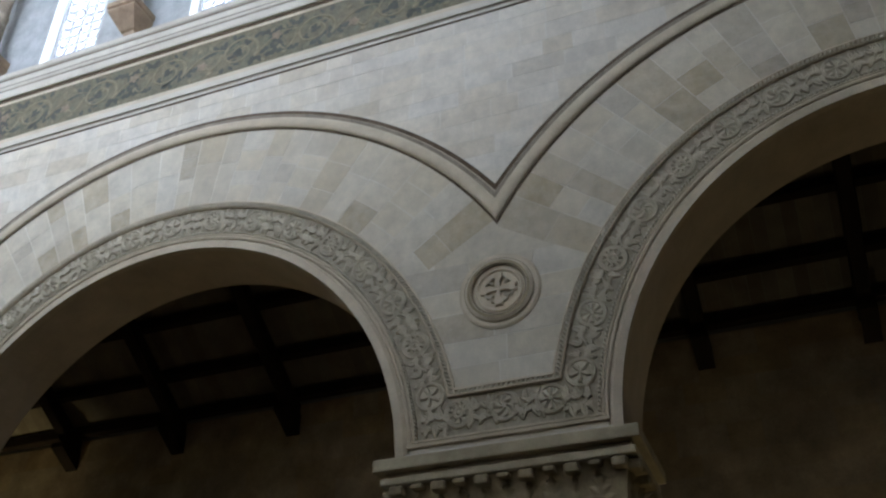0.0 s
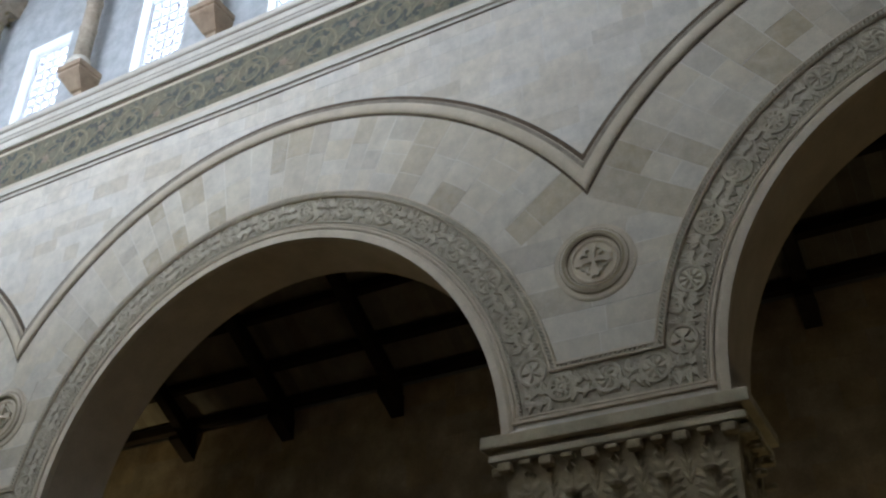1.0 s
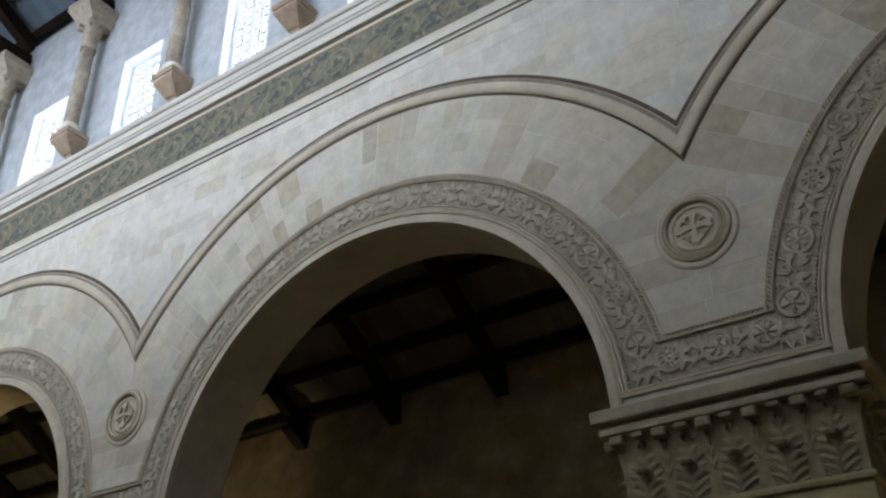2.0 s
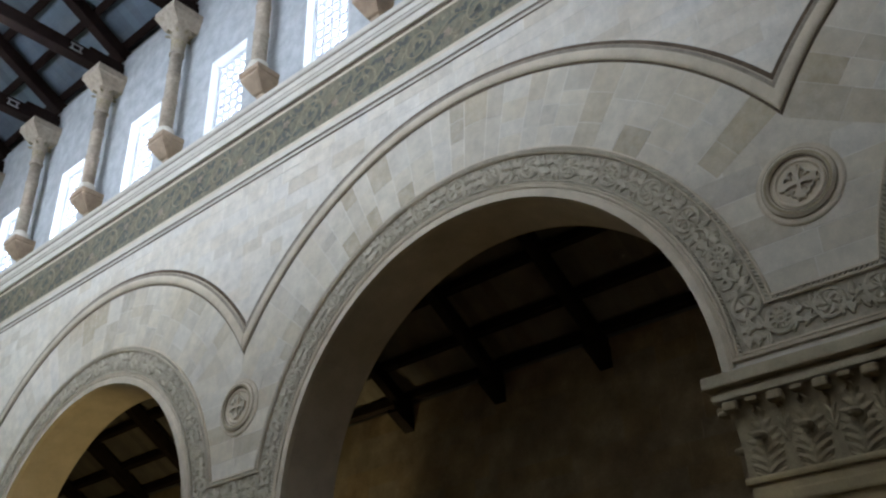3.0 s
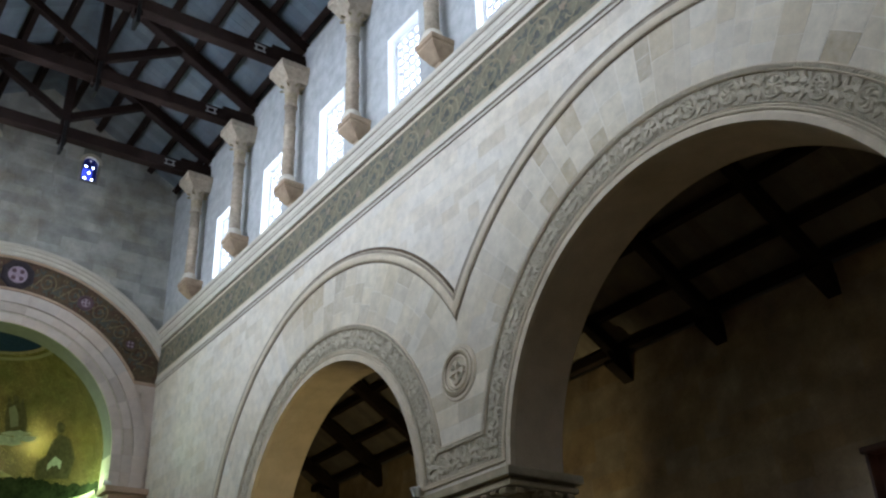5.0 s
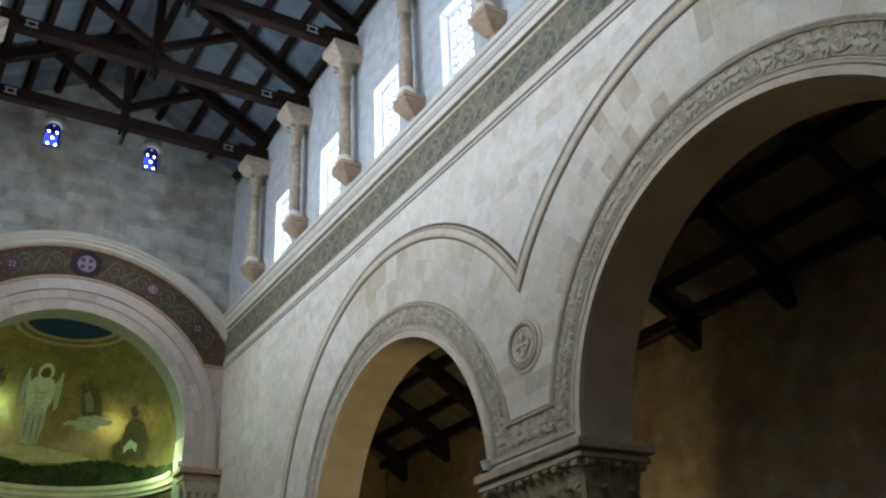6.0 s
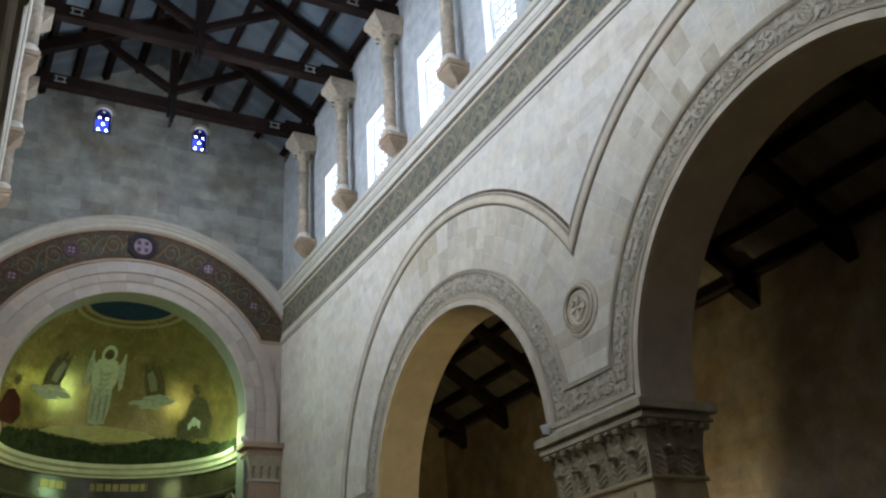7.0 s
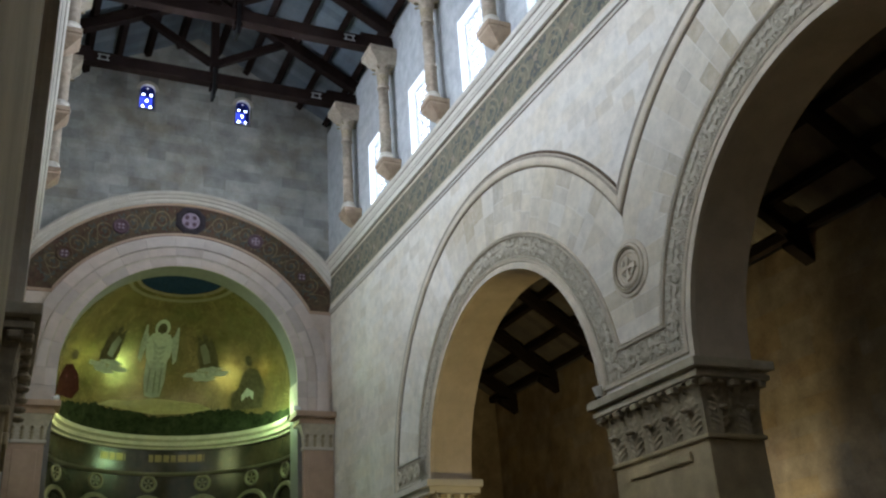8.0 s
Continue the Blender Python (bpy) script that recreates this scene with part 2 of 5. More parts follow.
dome_gold = material("gold dome mosaic", (0.37, 0.275, 0.135), 0.24, metal=0.6, vary=0.28, scale=2.5, fine=40, tint=(0.20, 0.21, 0.085), tint_scale=0.8, tint_amount=0.8, specks=(30, (0.30, 0.22, 0.04), 0.4))
dome_hill = material("dark green hill mosaic", (0.012, 0.016, 0.008), 0.95, vary=0.6, scale=3.5, fine=40, tint=(0.045, 0.055, 0.028), tint_scale=1.6, tint_amount=0.6, specks=(14, (0.05, 0.06, 0.025), 0.4))
dome_sand = material("pale sand mosaic", (0.34, 0.29, 0.12), 0.5, vary=0.2, scale=5, fine=40)
dome_white = material("pale robe mosaic", (0.42, 0.43, 0.33), 0.5, vary=0.15, scale=8, fine=40)
dome_red = material("red-brown robe mosaic", (0.045, 0.013, 0.009), 0.9, vary=0.35, scale=7, fine=40)
dome_brown = material("dark robe mosaic", (0.085, 0.068, 0.036), 0.9, vary=0.3, scale=7, fine=40)
dome_cloud = material("grey cloud mosaic", (0.30, 0.31, 0.24), 0.5, vary=0.25, scale=8, fine=40)
dome_blue = material("blue mosaic", (0.010, 0.024, 0.06), 0.9, vary=0.25, scale=7, fine=40, specks=(30, (0.05, 0.08, 0.11), 0.3))
cornice_marble = material("pale cornice marble", (0.46, 0.42, 0.31), 0.45, vary=0.15, scale=3, fine=30)
dark_marble = material("dark polished marble", (0.026, 0.023, 0.015), 0.18, vary=0.3, scale=2.5, fine=30, tint=(0.08, 0.055, 0.03), tint_amount=0.6)
marble = material("veined marble", (0.15, 0.135, 0.09), 0.35, vary=0.2, scale=2.5, fine=30, tint=(0.2, 0.19, 0.12), tint_amount=0.5)
# dark and brown tones that paint the shade of grooves onto flat strips
dark_line = material("dark painted groove shade", (0.12, 0.085, 0.056), 0.95, vary=0.4, scale=4, fine=40)
groove = material("brown painted groove shade", (0.27, 0.22, 0.165), 0.9, vary=0.3, scale=5, fine=40)
grey_piece = material("grey limestone block", (0.44, 0.43, 0.39), 0.88, vary=0.28, scale=1.3, fine=25, tint=(0.29, 0.25, 0.19), tint_amount=0.8, pieces="object", spread=0.19)
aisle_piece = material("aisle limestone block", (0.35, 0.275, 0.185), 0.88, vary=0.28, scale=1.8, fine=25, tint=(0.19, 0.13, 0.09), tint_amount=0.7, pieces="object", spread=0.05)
mosaic_ink = material("blackish purple mosaic", (0.028, 0.018, 0.024), 0.7, vary=0.3, scale=9, fine=60)
mosaic_plum = material("plum mosaic", (0.10, 0.05, 0.065), 0.5, vary=0.3, scale=9, fine=60)
mosaic_lilac = material("lilac mosaic", (0.36, 0.27, 0.33), 0.5, vary=0.25, scale=9, fine=60)
moulding_pieces = material("dressed pinkish limestone", (0.60, 0.515, 0.45), 0.75, vary=0.08, scale=3, fine=40, tint=(0.42, 0.33, 0.27), tint_amount=0.3, pieces="object", spread=0.14)
plaster = material("grey plaster", (0.2, 0.19, 0.17), 0.9, vary=0.1)
floor_mat = material("floor stone", (0.27, 0.205, 0.13), 0.4, vary=0.15, scale=1.5, fine=30)
white_paint = material("white painted frame", (0.78, 0.78, 0.76), 0.6, vary=0.05)
lattice_mat = material("pierced stone lattice", (0.40, 0.40, 0.42), 0.7, vary=0.08)
redwood = material("red-brown polished wood", (0.05, 0.016, 0.008), 0.4, vary=0.25, scale=5)

for dull in (timber, aisle_timber, dome_hill, dome_brown, dome_red, dome_blue, dark_line):
    dull.node_tree.nodes["Principled BSDF"].inputs["Specular IOR Level"].default_value = 0.1


def glow(name, colour, strength):
    mat = bpy.data.materials.new(name)
    mat.use_nodes = True
    b = mat.node_tree.nodes["Principled BSDF"]
    b.inputs["Base Color"].default_value = (*colour, 1)
    b.inputs["Emission Color"].default_value = (*colour, 1)
    b.inputs["Emission Strength"].default_value = strength
    return mat


def glass(name, colour, rough=0.15):
    mat = bpy.data.materials.new(name)
    mat.use_nodes = True
    b = mat.node_tree.nodes["Principled BSDF"]
    b.inputs["Base Color"].default_value = (*colour, 1)
    b.inputs["Roughness"].default_value = rough
    b.inputs["Transmission Weight"].default_value = 1.0
    b.inputs["IOR"].default_value = 1.1
    return mat


clear_glass = glass("clear window glass", (0.95, 0.97, 1.0), 0.05)
blue_glass = glass("blue stained glass", (0.00005, 0.0001, 0.005), 0.1)
apse_glow = glow("lit floodlight lens", (0.75, 1.0, 0.6), 12.0)
bright_gold = material("bright gold mosaic", (0.24, 0.18, 0.065), 0.35, metal=0.7, vary=0.2, scale=9, fine=60)
ring_stone = material("dim carved ring", (0.20, 0.175, 0.11), 0.5, vary=0.2, scale=8, fine=50)
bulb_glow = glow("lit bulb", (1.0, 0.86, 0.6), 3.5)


# ---- daylight in the window openings ----
DAY = (0.705, 0.835, 1.045)


def window_light(name, m, wide, tall, watts, colour=DAY):
    data = bpy.data.lights.new(name, "AREA")
    data.shape, data.size, data.size_y, data.energy, data.color = "RECTANGLE", wide, tall, watts, colour
    ob = new(name, data)
    ob.matrix_world = m
    return ob


zc = (WIN_Z0 + WIN_Z1) / 2
for y in WIN_Y:
    window_light("window_light_south", look((HALF + 0.36, y, zc), (0, y, zc)), WIN_W - 0.10, WIN_Z1 - WIN_Z0 - 0.10, 620)
# watts fall off westwards only to dim the near piers
for y in WIN_NORTH:
    window_light("window_light_north", look((-HALF - 0.74, y, zc + 0.1), (0, y, zc - 1.7)), WIN_W - 0.16, 1.8, 980 if y > 6 else 400 if y > 3 else 170)


# ---- floor and outer walls ----
# floor lies out of view; its tone is set to bounce warm light upward
solo("floor", box(bmesh.new(), -13, 13, WEST - 1, 38, -0.2, 0.0), floor_mat, "unseen stone church floor, warm tone added to bounce light", "floor", "structure")


def arcade_wall(name, side, label):
    """The nave wall: arches below, window openings above, made as one solid with real openings."""
    bm = bmesh.new()
    f0 = 0.0015                                   # core stands behind its facing stones
    x0, x1 = f0, THICK
    n = 48
    for c in CENTRES:
        pts = [(c + R_OPEN * math.cos(math.pi - math.pi * k / n), SPRING + R_OPEN * math.sin(math.pi * k / n)) for k in range(n + 1)]
        for x in (x0, x1):
            grid_faces(bm, [[(x, y, z) for y, z in pts], [(x, y, FRIEZE0) for y, z in pts]])
        grid_faces(bm, [[(x0, y, z) for y, z in pts], [(x1, y, z) for y, z in pts]])
    spans = [(WEST, CENTRES[0] - R_OPEN)] + [(a + R_OPEN, b - R_OPEN) for a, b in zip(CENTRES, CENTRES[1:])] + [(CENTRES[-1] + R_OPEN, EAST)]
    for y0, y1 in spans:
        if y1 - y0 > 0.05:
            box(bm, x0, x1, y0, y1, 0 if y1 == EAST or y0 == WEST else SPRING, FRIEZE0)
    box(bm, x0, x1, WEST, EAST, FRIEZE0, WIN_Z0)
    upper = bmesh.new()
    edges = [WEST] + sorted(v for y in (WIN_Y if side > 0 else WIN_NORTH) for v in (y - WIN_W / 2, y + WIN_W / 2)) + [EAST]
    for a, b in zip(edges[::2], edges[1::2]):
        box(upper, x0 - 0.006, 0.62, a, b, WIN_Z0, WIN_Z1)
    box(upper, x0 - 0.006, 0.62, WEST, EAST, WIN_Z1, WALL_TOP)
    wall = solo(name, bm, stone, label, "wall", "structure", m=side_pose(side, 0) if side > 0 else Matrix.Translation((-HALF, 0, 0)) @ Matrix.Diagonal((-1, 1, 1, 1)))
    part("upper_wall", upper, upper_stone, wall, "stone between the windows, dim bluish light in its colour")
    return wall


wall_south = arcade_wall("wall_south", 1, "tall cream limestone nave wall with round arches and upper windows")
wall_north = arcade_wall("wall_north", -1, "shaded limestone nave wall with round arches and upper windows")

# soffits and inner jambs of the arches, in yellower stone
for side, y0s in ((1, CENTRES), (-1, CENTRES)):
    for c in y0s:
        bm = bmesh.new()
        arc_sweep(bm, [(R_OPEN - 0.012, 0.0), (R_OPEN - 0.012, -THICK), (R_OPEN, -THICK), (R_OPEN, 0.0)], n=48)
        solo("arch_soffit", bm, soffit, "smooth yellowish stone underside of a round arch", "arch", "structure", m=side_pose(side, c, SPRING))


def east_wall():
    """The wall round the apse arch, with its gable and two small window openings."""
    bm = bmesh.new()
    cz, r, y0, y1, top = 10.46, 3.8, EAST, EAST + 0.9, 17.0
    n = 40
    pts = [(-r * math.cos(math.pi * k / n), cz + r * math.sin(math.pi * k / n)) for k in range(n + 1)]
    for y in (y0, y1):
        grid_faces(bm, [[(x, y, z) for x, z in pts], [(x, y, top) for x, z in pts]])
    grid_faces(bm, [[(x, y0, z) for x, z in pts], [(x, y1, z) for x, z in pts]])
    for s in (-1, 1):
        box(bm, s * r, s * (HALF + 1.3), y0, y1, 0, top)
    wx, ww, z0, z1 = 1.72, 0.27, 20.2, 21.2
    box(bm, -6.3, 6.3, y0, y1, top, z0)
    for a, b in ((-6.3, -wx - ww), (-wx + ww, wx - ww), (wx + ww, 6.3)):
        box(bm, a, b, y0, y1, z0, z1)
    box(bm, -6.3, 6.3, y0, y1, z1, RIDGE + 0.6)
    return solo("wall_east", bm, plaster, "grey stone end wall above the apse arch", "wall", "structure")


wall_east = east_wall()
UNIT = mesh_of('stone', box(bmesh.new(), -0.5, 0.5, -0.5, 0.5, -0.5, 0.5, 0.01), grey_piece)
UNIT_AISLE = mesh_of('stone', box(bmesh.new(), -0.5, 0.5, -0.5, 0.5, -0.5, 0.5, 0.01), aisle_piece)
for side in (1, -1):
    nm = "wall_aisle_south" if side > 0 else "wall_aisle_north"
    solo(nm, box(bmesh.new(), side * AISLE, side * (AISLE + 0.8), WEST, EAST, 0, 10.0), plaster, "rough brown stone aisle wall in deep shade", "wall", "structure")
    nm = "wall_aisle_east_south" if side > 0 else "wall_aisle_east_north"
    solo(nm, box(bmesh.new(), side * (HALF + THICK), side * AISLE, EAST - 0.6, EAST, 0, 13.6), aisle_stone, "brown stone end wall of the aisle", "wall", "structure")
solo("wall_west", box(bmesh.new(), -12, 12, WEST - 0.8, WEST, 0, RIDGE + 0.6), plaster, "plain stone entrance wall", "wall", "structure")

# ---- facing stones of the south wall ----
rng = random.Random(4)


def stone_mesh(outline, proud):
    """One facing block; outline of (y, z), on the wall plane."""
    bm = bmesh.new()
    n = len(outline)
    back = [bm.verts.new((0.012, y, z)) for y, z in outline]
    front = [bm.verts.new((-proud, y, z)) for y, z in outline]
    bm.faces.new(front)
    for i in range(n):
        bm.faces.new((back[i], back[(i + 1) % n], front[(i + 1) % n], front[i]))
    return bm


def hood_height(y):
    """Height of the top of the hood moulds at y."""
    best = 0.0
    for c in CENTRES:
        d = abs(y - c)
        if d < R_HOOD1:
            best = max(best, SPRING + math.sqrt(R_HOOD1 ** 2 - d * d))
    return best


GAP = 0.006
outlines = []
# level courses above the hood moulds
z, course = FRIEZE0, 0
while z > SPRING:
    h = rng.uniform(0.27, 0.36)
    y = WEST + rng.uniform(0, 0.6)
    while y < EAST - 0.05:
        w = rng.uniform(0.38, 0.95)
        y1 = min(y + w, EAST - 0.002)
        cols = [y + GAP + (y1 - y - 2 * GAP) * k / 5 for k in range(6)]
        low = [max(z - h + GAP, hood_height(v) - 0.05) for v in cols]
        keep = [(v, l) for v, l in zip(cols, low) if l < z - 0.03]
        if len(keep) >= 2:
            outlines.append([(keep[0][0], z - GAP / 2), *[(v, l) for v, l in keep], (keep[-1][0], z - GAP / 2)])
        y = y1
    z -= h
# radial blocks between archivolt and hood mould
radial = []
for c in CENTRES[1:]:
    a = 0.02
    while a < math.pi - 0.02:
        b = min(a + rng.uniform(0.30, 0.58) / 5.4, math.pi - 0.02)
        ends = R_OUT - 0.03, R_HOOD0 + 0.04
        kind = rng.random()
        if kind < 0.3:
            cuts = [ends[0] + rng.uniform(0.62, 0.98)]
        elif kind < 0.75:
            c1 = ends[0] + rng.uniform(0.32, 0.58)
            cuts = [c1, c1 + rng.uniform(0.35, 0.55)]
        else:
            cuts = [ends[0] + rng.uniform(0.3, 0.4), ends[0] + rng.uniform(0.62, 0.75), ends[0] + rng.uniform(0.98, 1.1)]
        edges = [ends[0], *cuts, ends[1]]
        for r0, r1 in zip(edges, edges[1:]):
            ra, rb, g = r0 + GAP, r1 - GAP, GAP / 5.4
            ring = [(ra, a + g), (rb, a + g), (rb, (a + b) / 2), (rb, b - g), (ra, b - g), (ra, (a + b) / 2)]
            lim1 = c + (MID - 0.003 if c != CENTRES[-1] else 99)
            pts = [(min(lim1, max(c - MID + 0.003, c + r * math.cos(t))), SPRING + r * math.sin(t)) for r, t in ring]
            ys = [p[0] for p in pts]
            if max(ys) - min(ys) > 0.05 and min(p[1] for p in pts) > 5.8:
                radial.append(pts)
        a = b


def keep_radial(o):
    y, z = sum(p[0] for p in o) / len(o), sum(p[1] for p in o) / len(o)
    return z > 8.45 or min(abs(y - p) for p in PIERS) > 1.45


radial = [o for o in radial if keep_radial(o)]
for p in PIERS[1:]:
    z = 6.54
    while z < 8.75:
        h = rng.uniform(0.30, 0.42)
        z1 = z + h
        half = [MID - math.sqrt(R_OUT ** 2 - (v - SPRING) ** 2) + 0.02 for v in (z + GAP, z1 - GAP)]
        if z1 > 8.75:
            break
        k = max(2, round(2 * half[0] / 0.75))
        cuts = [-1.0] + [-1 + 2 * (i + rng.uniform(-0.25, 0.25)) / k for i in range(1, k)] + [1.0]
        for c0, c1 in zip(cuts, cuts[1:]):
            radial.append([(p + c0 * half[0] + GAP, z + GAP), (p + c1 * half[0] - GAP, z + GAP), (p + c1 * half[1] - GAP, z1 - GAP), (p + c0 * half[1] + GAP, z1 - GAP)])
        z = z1
NEAR = [o for o in radial if -2.5 < sum(p[0] for p in o) / len(o) < 21.0]
NEAR.sort(key=lambda o: abs(sum(p[0] for p in o) / len(o) - 7.0))
for p in PIERS[1:]:
    bed = [(p - 0.9, 8.3), (p + 0.9, 8.3), (p + 0.9, 9.6), (p - 0.9, 9.6)]
    solo("spandrel_bed", slab(bmesh.new(), bed, -0.0008, -0.012), stone_piece, "plain limestone bed behind the facing stones", "wall", "structure", m=Matrix(((0, 0, -1, HALF), (1, 0, 0, 0), (0, 1, 0, 0), (0, 0, 0, 1))))
near, rest = NEAR[:300], NEAR[300:] + [o for o in radial if o not in NEAR] + outlines
bm = bmesh.new()
verts, faces = [], []
for o in rest:
    pr = rng.uniform(0.0, 0.003)
    n, base = len(o), len(verts)
    verts += [(0.012, y, z) for y, z in o] + [(-pr, y, z) for y, z in o]
    faces.append([base + n + i for i in range(n)])
    faces += [[base + i, base + (i + 1) % n, base + n + (i + 1) % n, base + n + i] for i in range(n)]
bm.free()
me = bpy.data.meshes.new("facing_stones")
me.from_pydata(verts, [], faces)
me.materials.append(stone_joined)
tagged(put(new("facing_stones", me), wall_south, side_pose(1, 0)), kind="stuff")

# courses of the east wall
verts, faces, loose = [], [], []


def add_block(pts, axis, at, depth):
    """A block with an outline of (a, z) on the plane axis = at."""
    n, base = len(pts), len(verts)
    for d in (0.0, depth):
        for a, z in pts:
            verts.append((a, at + d, z) if axis == "y" else (at + d, a, z))
    faces.append([base + n + i for i in range(n)])
    faces.extend([[base + i, base + (i + 1) % n, base + n + (i + 1) % n, base + n + i] for i in range(n)])


z = RIDGE + 0.6
while z > 12.6:
    h = rng.uniform(0.34, 0.46)
    x = -HALF + 0.0
    while x < HALF - 0.05:
        x1 = min(HALF, x + rng.uniform(0.5, 1.1))
        spans = [(x, x1)]
        if z > 20.2 and z - h < 21.33:
            for wx in (-1.72, 1.72):
                cut = []
                for a, b in spans:
                    cut += [(a, min(b, wx - 0.31)), (max(a, wx + 0.31), b)]
                spans = [(a, b) for a, b in cut if b - a > 0.05]
        for xa, xb in spans:
            cols = [xa + 0.005 + (xb - xa - 0.01) * k / 4 for k in range(5)]
            low = [max(z - h + 0.005, 10.46 + math.sqrt(max(0.0, 6.3 ** 2 - v * v)) if abs(v) < 6.3 else 0) for v in cols]
            keep = [(v, l) for v, l in zip(cols, low) if l < z - 0.04]
            if len(keep) >= 2:
                pr = 0.012 + rng.uniform(0, 0.003)
                if max(low) <= z - h + 0.006 and z > 13.5:
                    loose.append((wall_east, UNIT, ((xa + xb) / 2, EAST - pr / 2, z - h / 2), (xb - xa - 0.004, pr, h - 0.003)))
                else:
                    add_block([(keep[0][0], z), *keep, (keep[-1][0], z)], "y", EAST + 0.004, -pr)
        x = x1
    z -= h
me = bpy.data.meshes.new("facing_stones")
me.from_pydata(verts, [], faces)
me.materials.append(grey_stone)
tagged(put(new("facing_stones", me), wall_east, Matrix()), kind="stuff")

# courses of the aisle wall seen through the arches
verts, faces = [], []
z = 0.0
while z < 9.6:
    h = rng.uniform(0.36, 0.5)
    y = -7.0
    while y < EAST - 0.7:
        y1 = y + rng.uniform(0.5, 1.2)
        if 7.5 < y < 19.5 and z > 3.4:
            pr = 0.015 + rng.uniform(0, 0.004)
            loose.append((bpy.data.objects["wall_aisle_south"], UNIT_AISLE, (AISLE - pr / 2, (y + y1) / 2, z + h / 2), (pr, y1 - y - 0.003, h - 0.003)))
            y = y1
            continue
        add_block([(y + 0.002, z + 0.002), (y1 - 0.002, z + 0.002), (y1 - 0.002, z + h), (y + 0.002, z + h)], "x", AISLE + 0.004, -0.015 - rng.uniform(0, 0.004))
        y = y1
    z += h
me = bpy.data.meshes.new("facing_stones")
me.from_pydata(verts, [], faces)
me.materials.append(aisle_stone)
tagged(put(new("facing_stones", me), bpy.data.objects["wall_aisle_south"], Matrix()), kind="stuff")


# ---- hood moulds ----
def hood(clip0, clip1, more=0.0, group="hood moulds"):
    t = thing("hood_mould", label="rounded cream stone hood mould over an arch", category="moulding", group=group, kind="structure")
    bm = bmesh.new()
    mid = (R_HOOD0 + R_HOOD1) / 2 + more
    roll = [(mid - dr, w) for dr, w in ((0.150, 0.0), (0.150, 0.026), (0.138, 0.044), (0.112, 0.060), (0.075, 0.068), (0.03, 0.068), (-0.01, 0.060), (-0.032, 0.046), (-0.05, 0.040), (-0.085, 0.042), (-0.105, 0.036), (-0.115, 0.020), (-0.115, 0.0))]
    arc_sweep(bm, roll, n=72, clip0=clip0, clip1=clip1)
    part("roll", bm, buff_stone, t, smooth=False)
    # flat strips whose colour gives the groove shade beside the roll
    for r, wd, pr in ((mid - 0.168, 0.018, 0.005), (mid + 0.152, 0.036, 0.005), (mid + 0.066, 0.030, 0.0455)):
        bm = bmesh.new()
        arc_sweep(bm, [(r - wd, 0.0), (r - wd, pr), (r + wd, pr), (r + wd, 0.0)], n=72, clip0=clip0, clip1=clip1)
        part("groove", bm, groove if pr > 0.01 else dark_line, t, "brown strip of painted groove shade")
    return t


h = hood(MID, MID)
h_end = hood(None, MID - 0.02, 0.0)
for side in (1, -1):
    for c in CENTRES[:-1]:
        if side == 1 and c == CENTRES[0]:
            PLACE[h.name] = side_pose(side, c, SPRING)
            h.matrix_basis = side_pose(side, c, SPRING)
        else:
            copy_thing(h, side_pose(side, c, SPRING))
h_end.matrix_basis = side_pose(1, CENTRES[-1], SPRING)


# ---- carved ornament ----
def rosette_mesh(kind):
    """A carved disc as one relief: a raised double ring round petals, a star, a pierced wheel or a knot."""
    bm = bmesh.new()
    n = (8, 10, 5, 6)[kind]
    radii = (0.018, 0.036, 0.052, 0.07, 0.088, 0.105, 0.120, 0.132, 0.142, 0.148, 0.158, 0.168, 0.178, 0.188, 0.196)

    def height(q, t):
        if q > 0.142:
            f = (q - 0.142) / 0.054
            return 0.038 * max(0.0, math.sin(math.pi * min(1.0, f))) ** 0.3 * (1.0 if abs(f - 0.5) > 0.14 else 0.75)
        if q < 0.025:
            return 0.040
        c = 0.5 + 0.5 * math.cos(n * t + kind)
        if kind == 1:                               # wheel with drilled holes
            return 0.008 if 0.08 < q < 0.125 and c < 0.45 else 0.040 if q > 0.045 else 0.022
        if kind == 2:                               # five-pointed star
            return 0.044 if c > q / 0.135 * 0.95 else 0.010
        if kind == 3:                               # turned knot of six lobes
            c = 0.5 + 0.5 * math.cos(n * (t + q * 7.0))
        return 0.012 + 0.030 * min(1.0, 1.7 * c ** 1.3) * min(1.0, (0.144 - q) / 0.018)

    m = 44
    vs = grid_faces(bm, [[(q * math.cos(2 * math.pi * k / m), q * math.sin(2 * math.pi * k / m), height(q, 2 * math.pi * k / m)) for k in range(m)] for q in radii], closed=True)
    bm.faces.new(vs[0])
    return mesh_of("rosette", bm, carved, False)


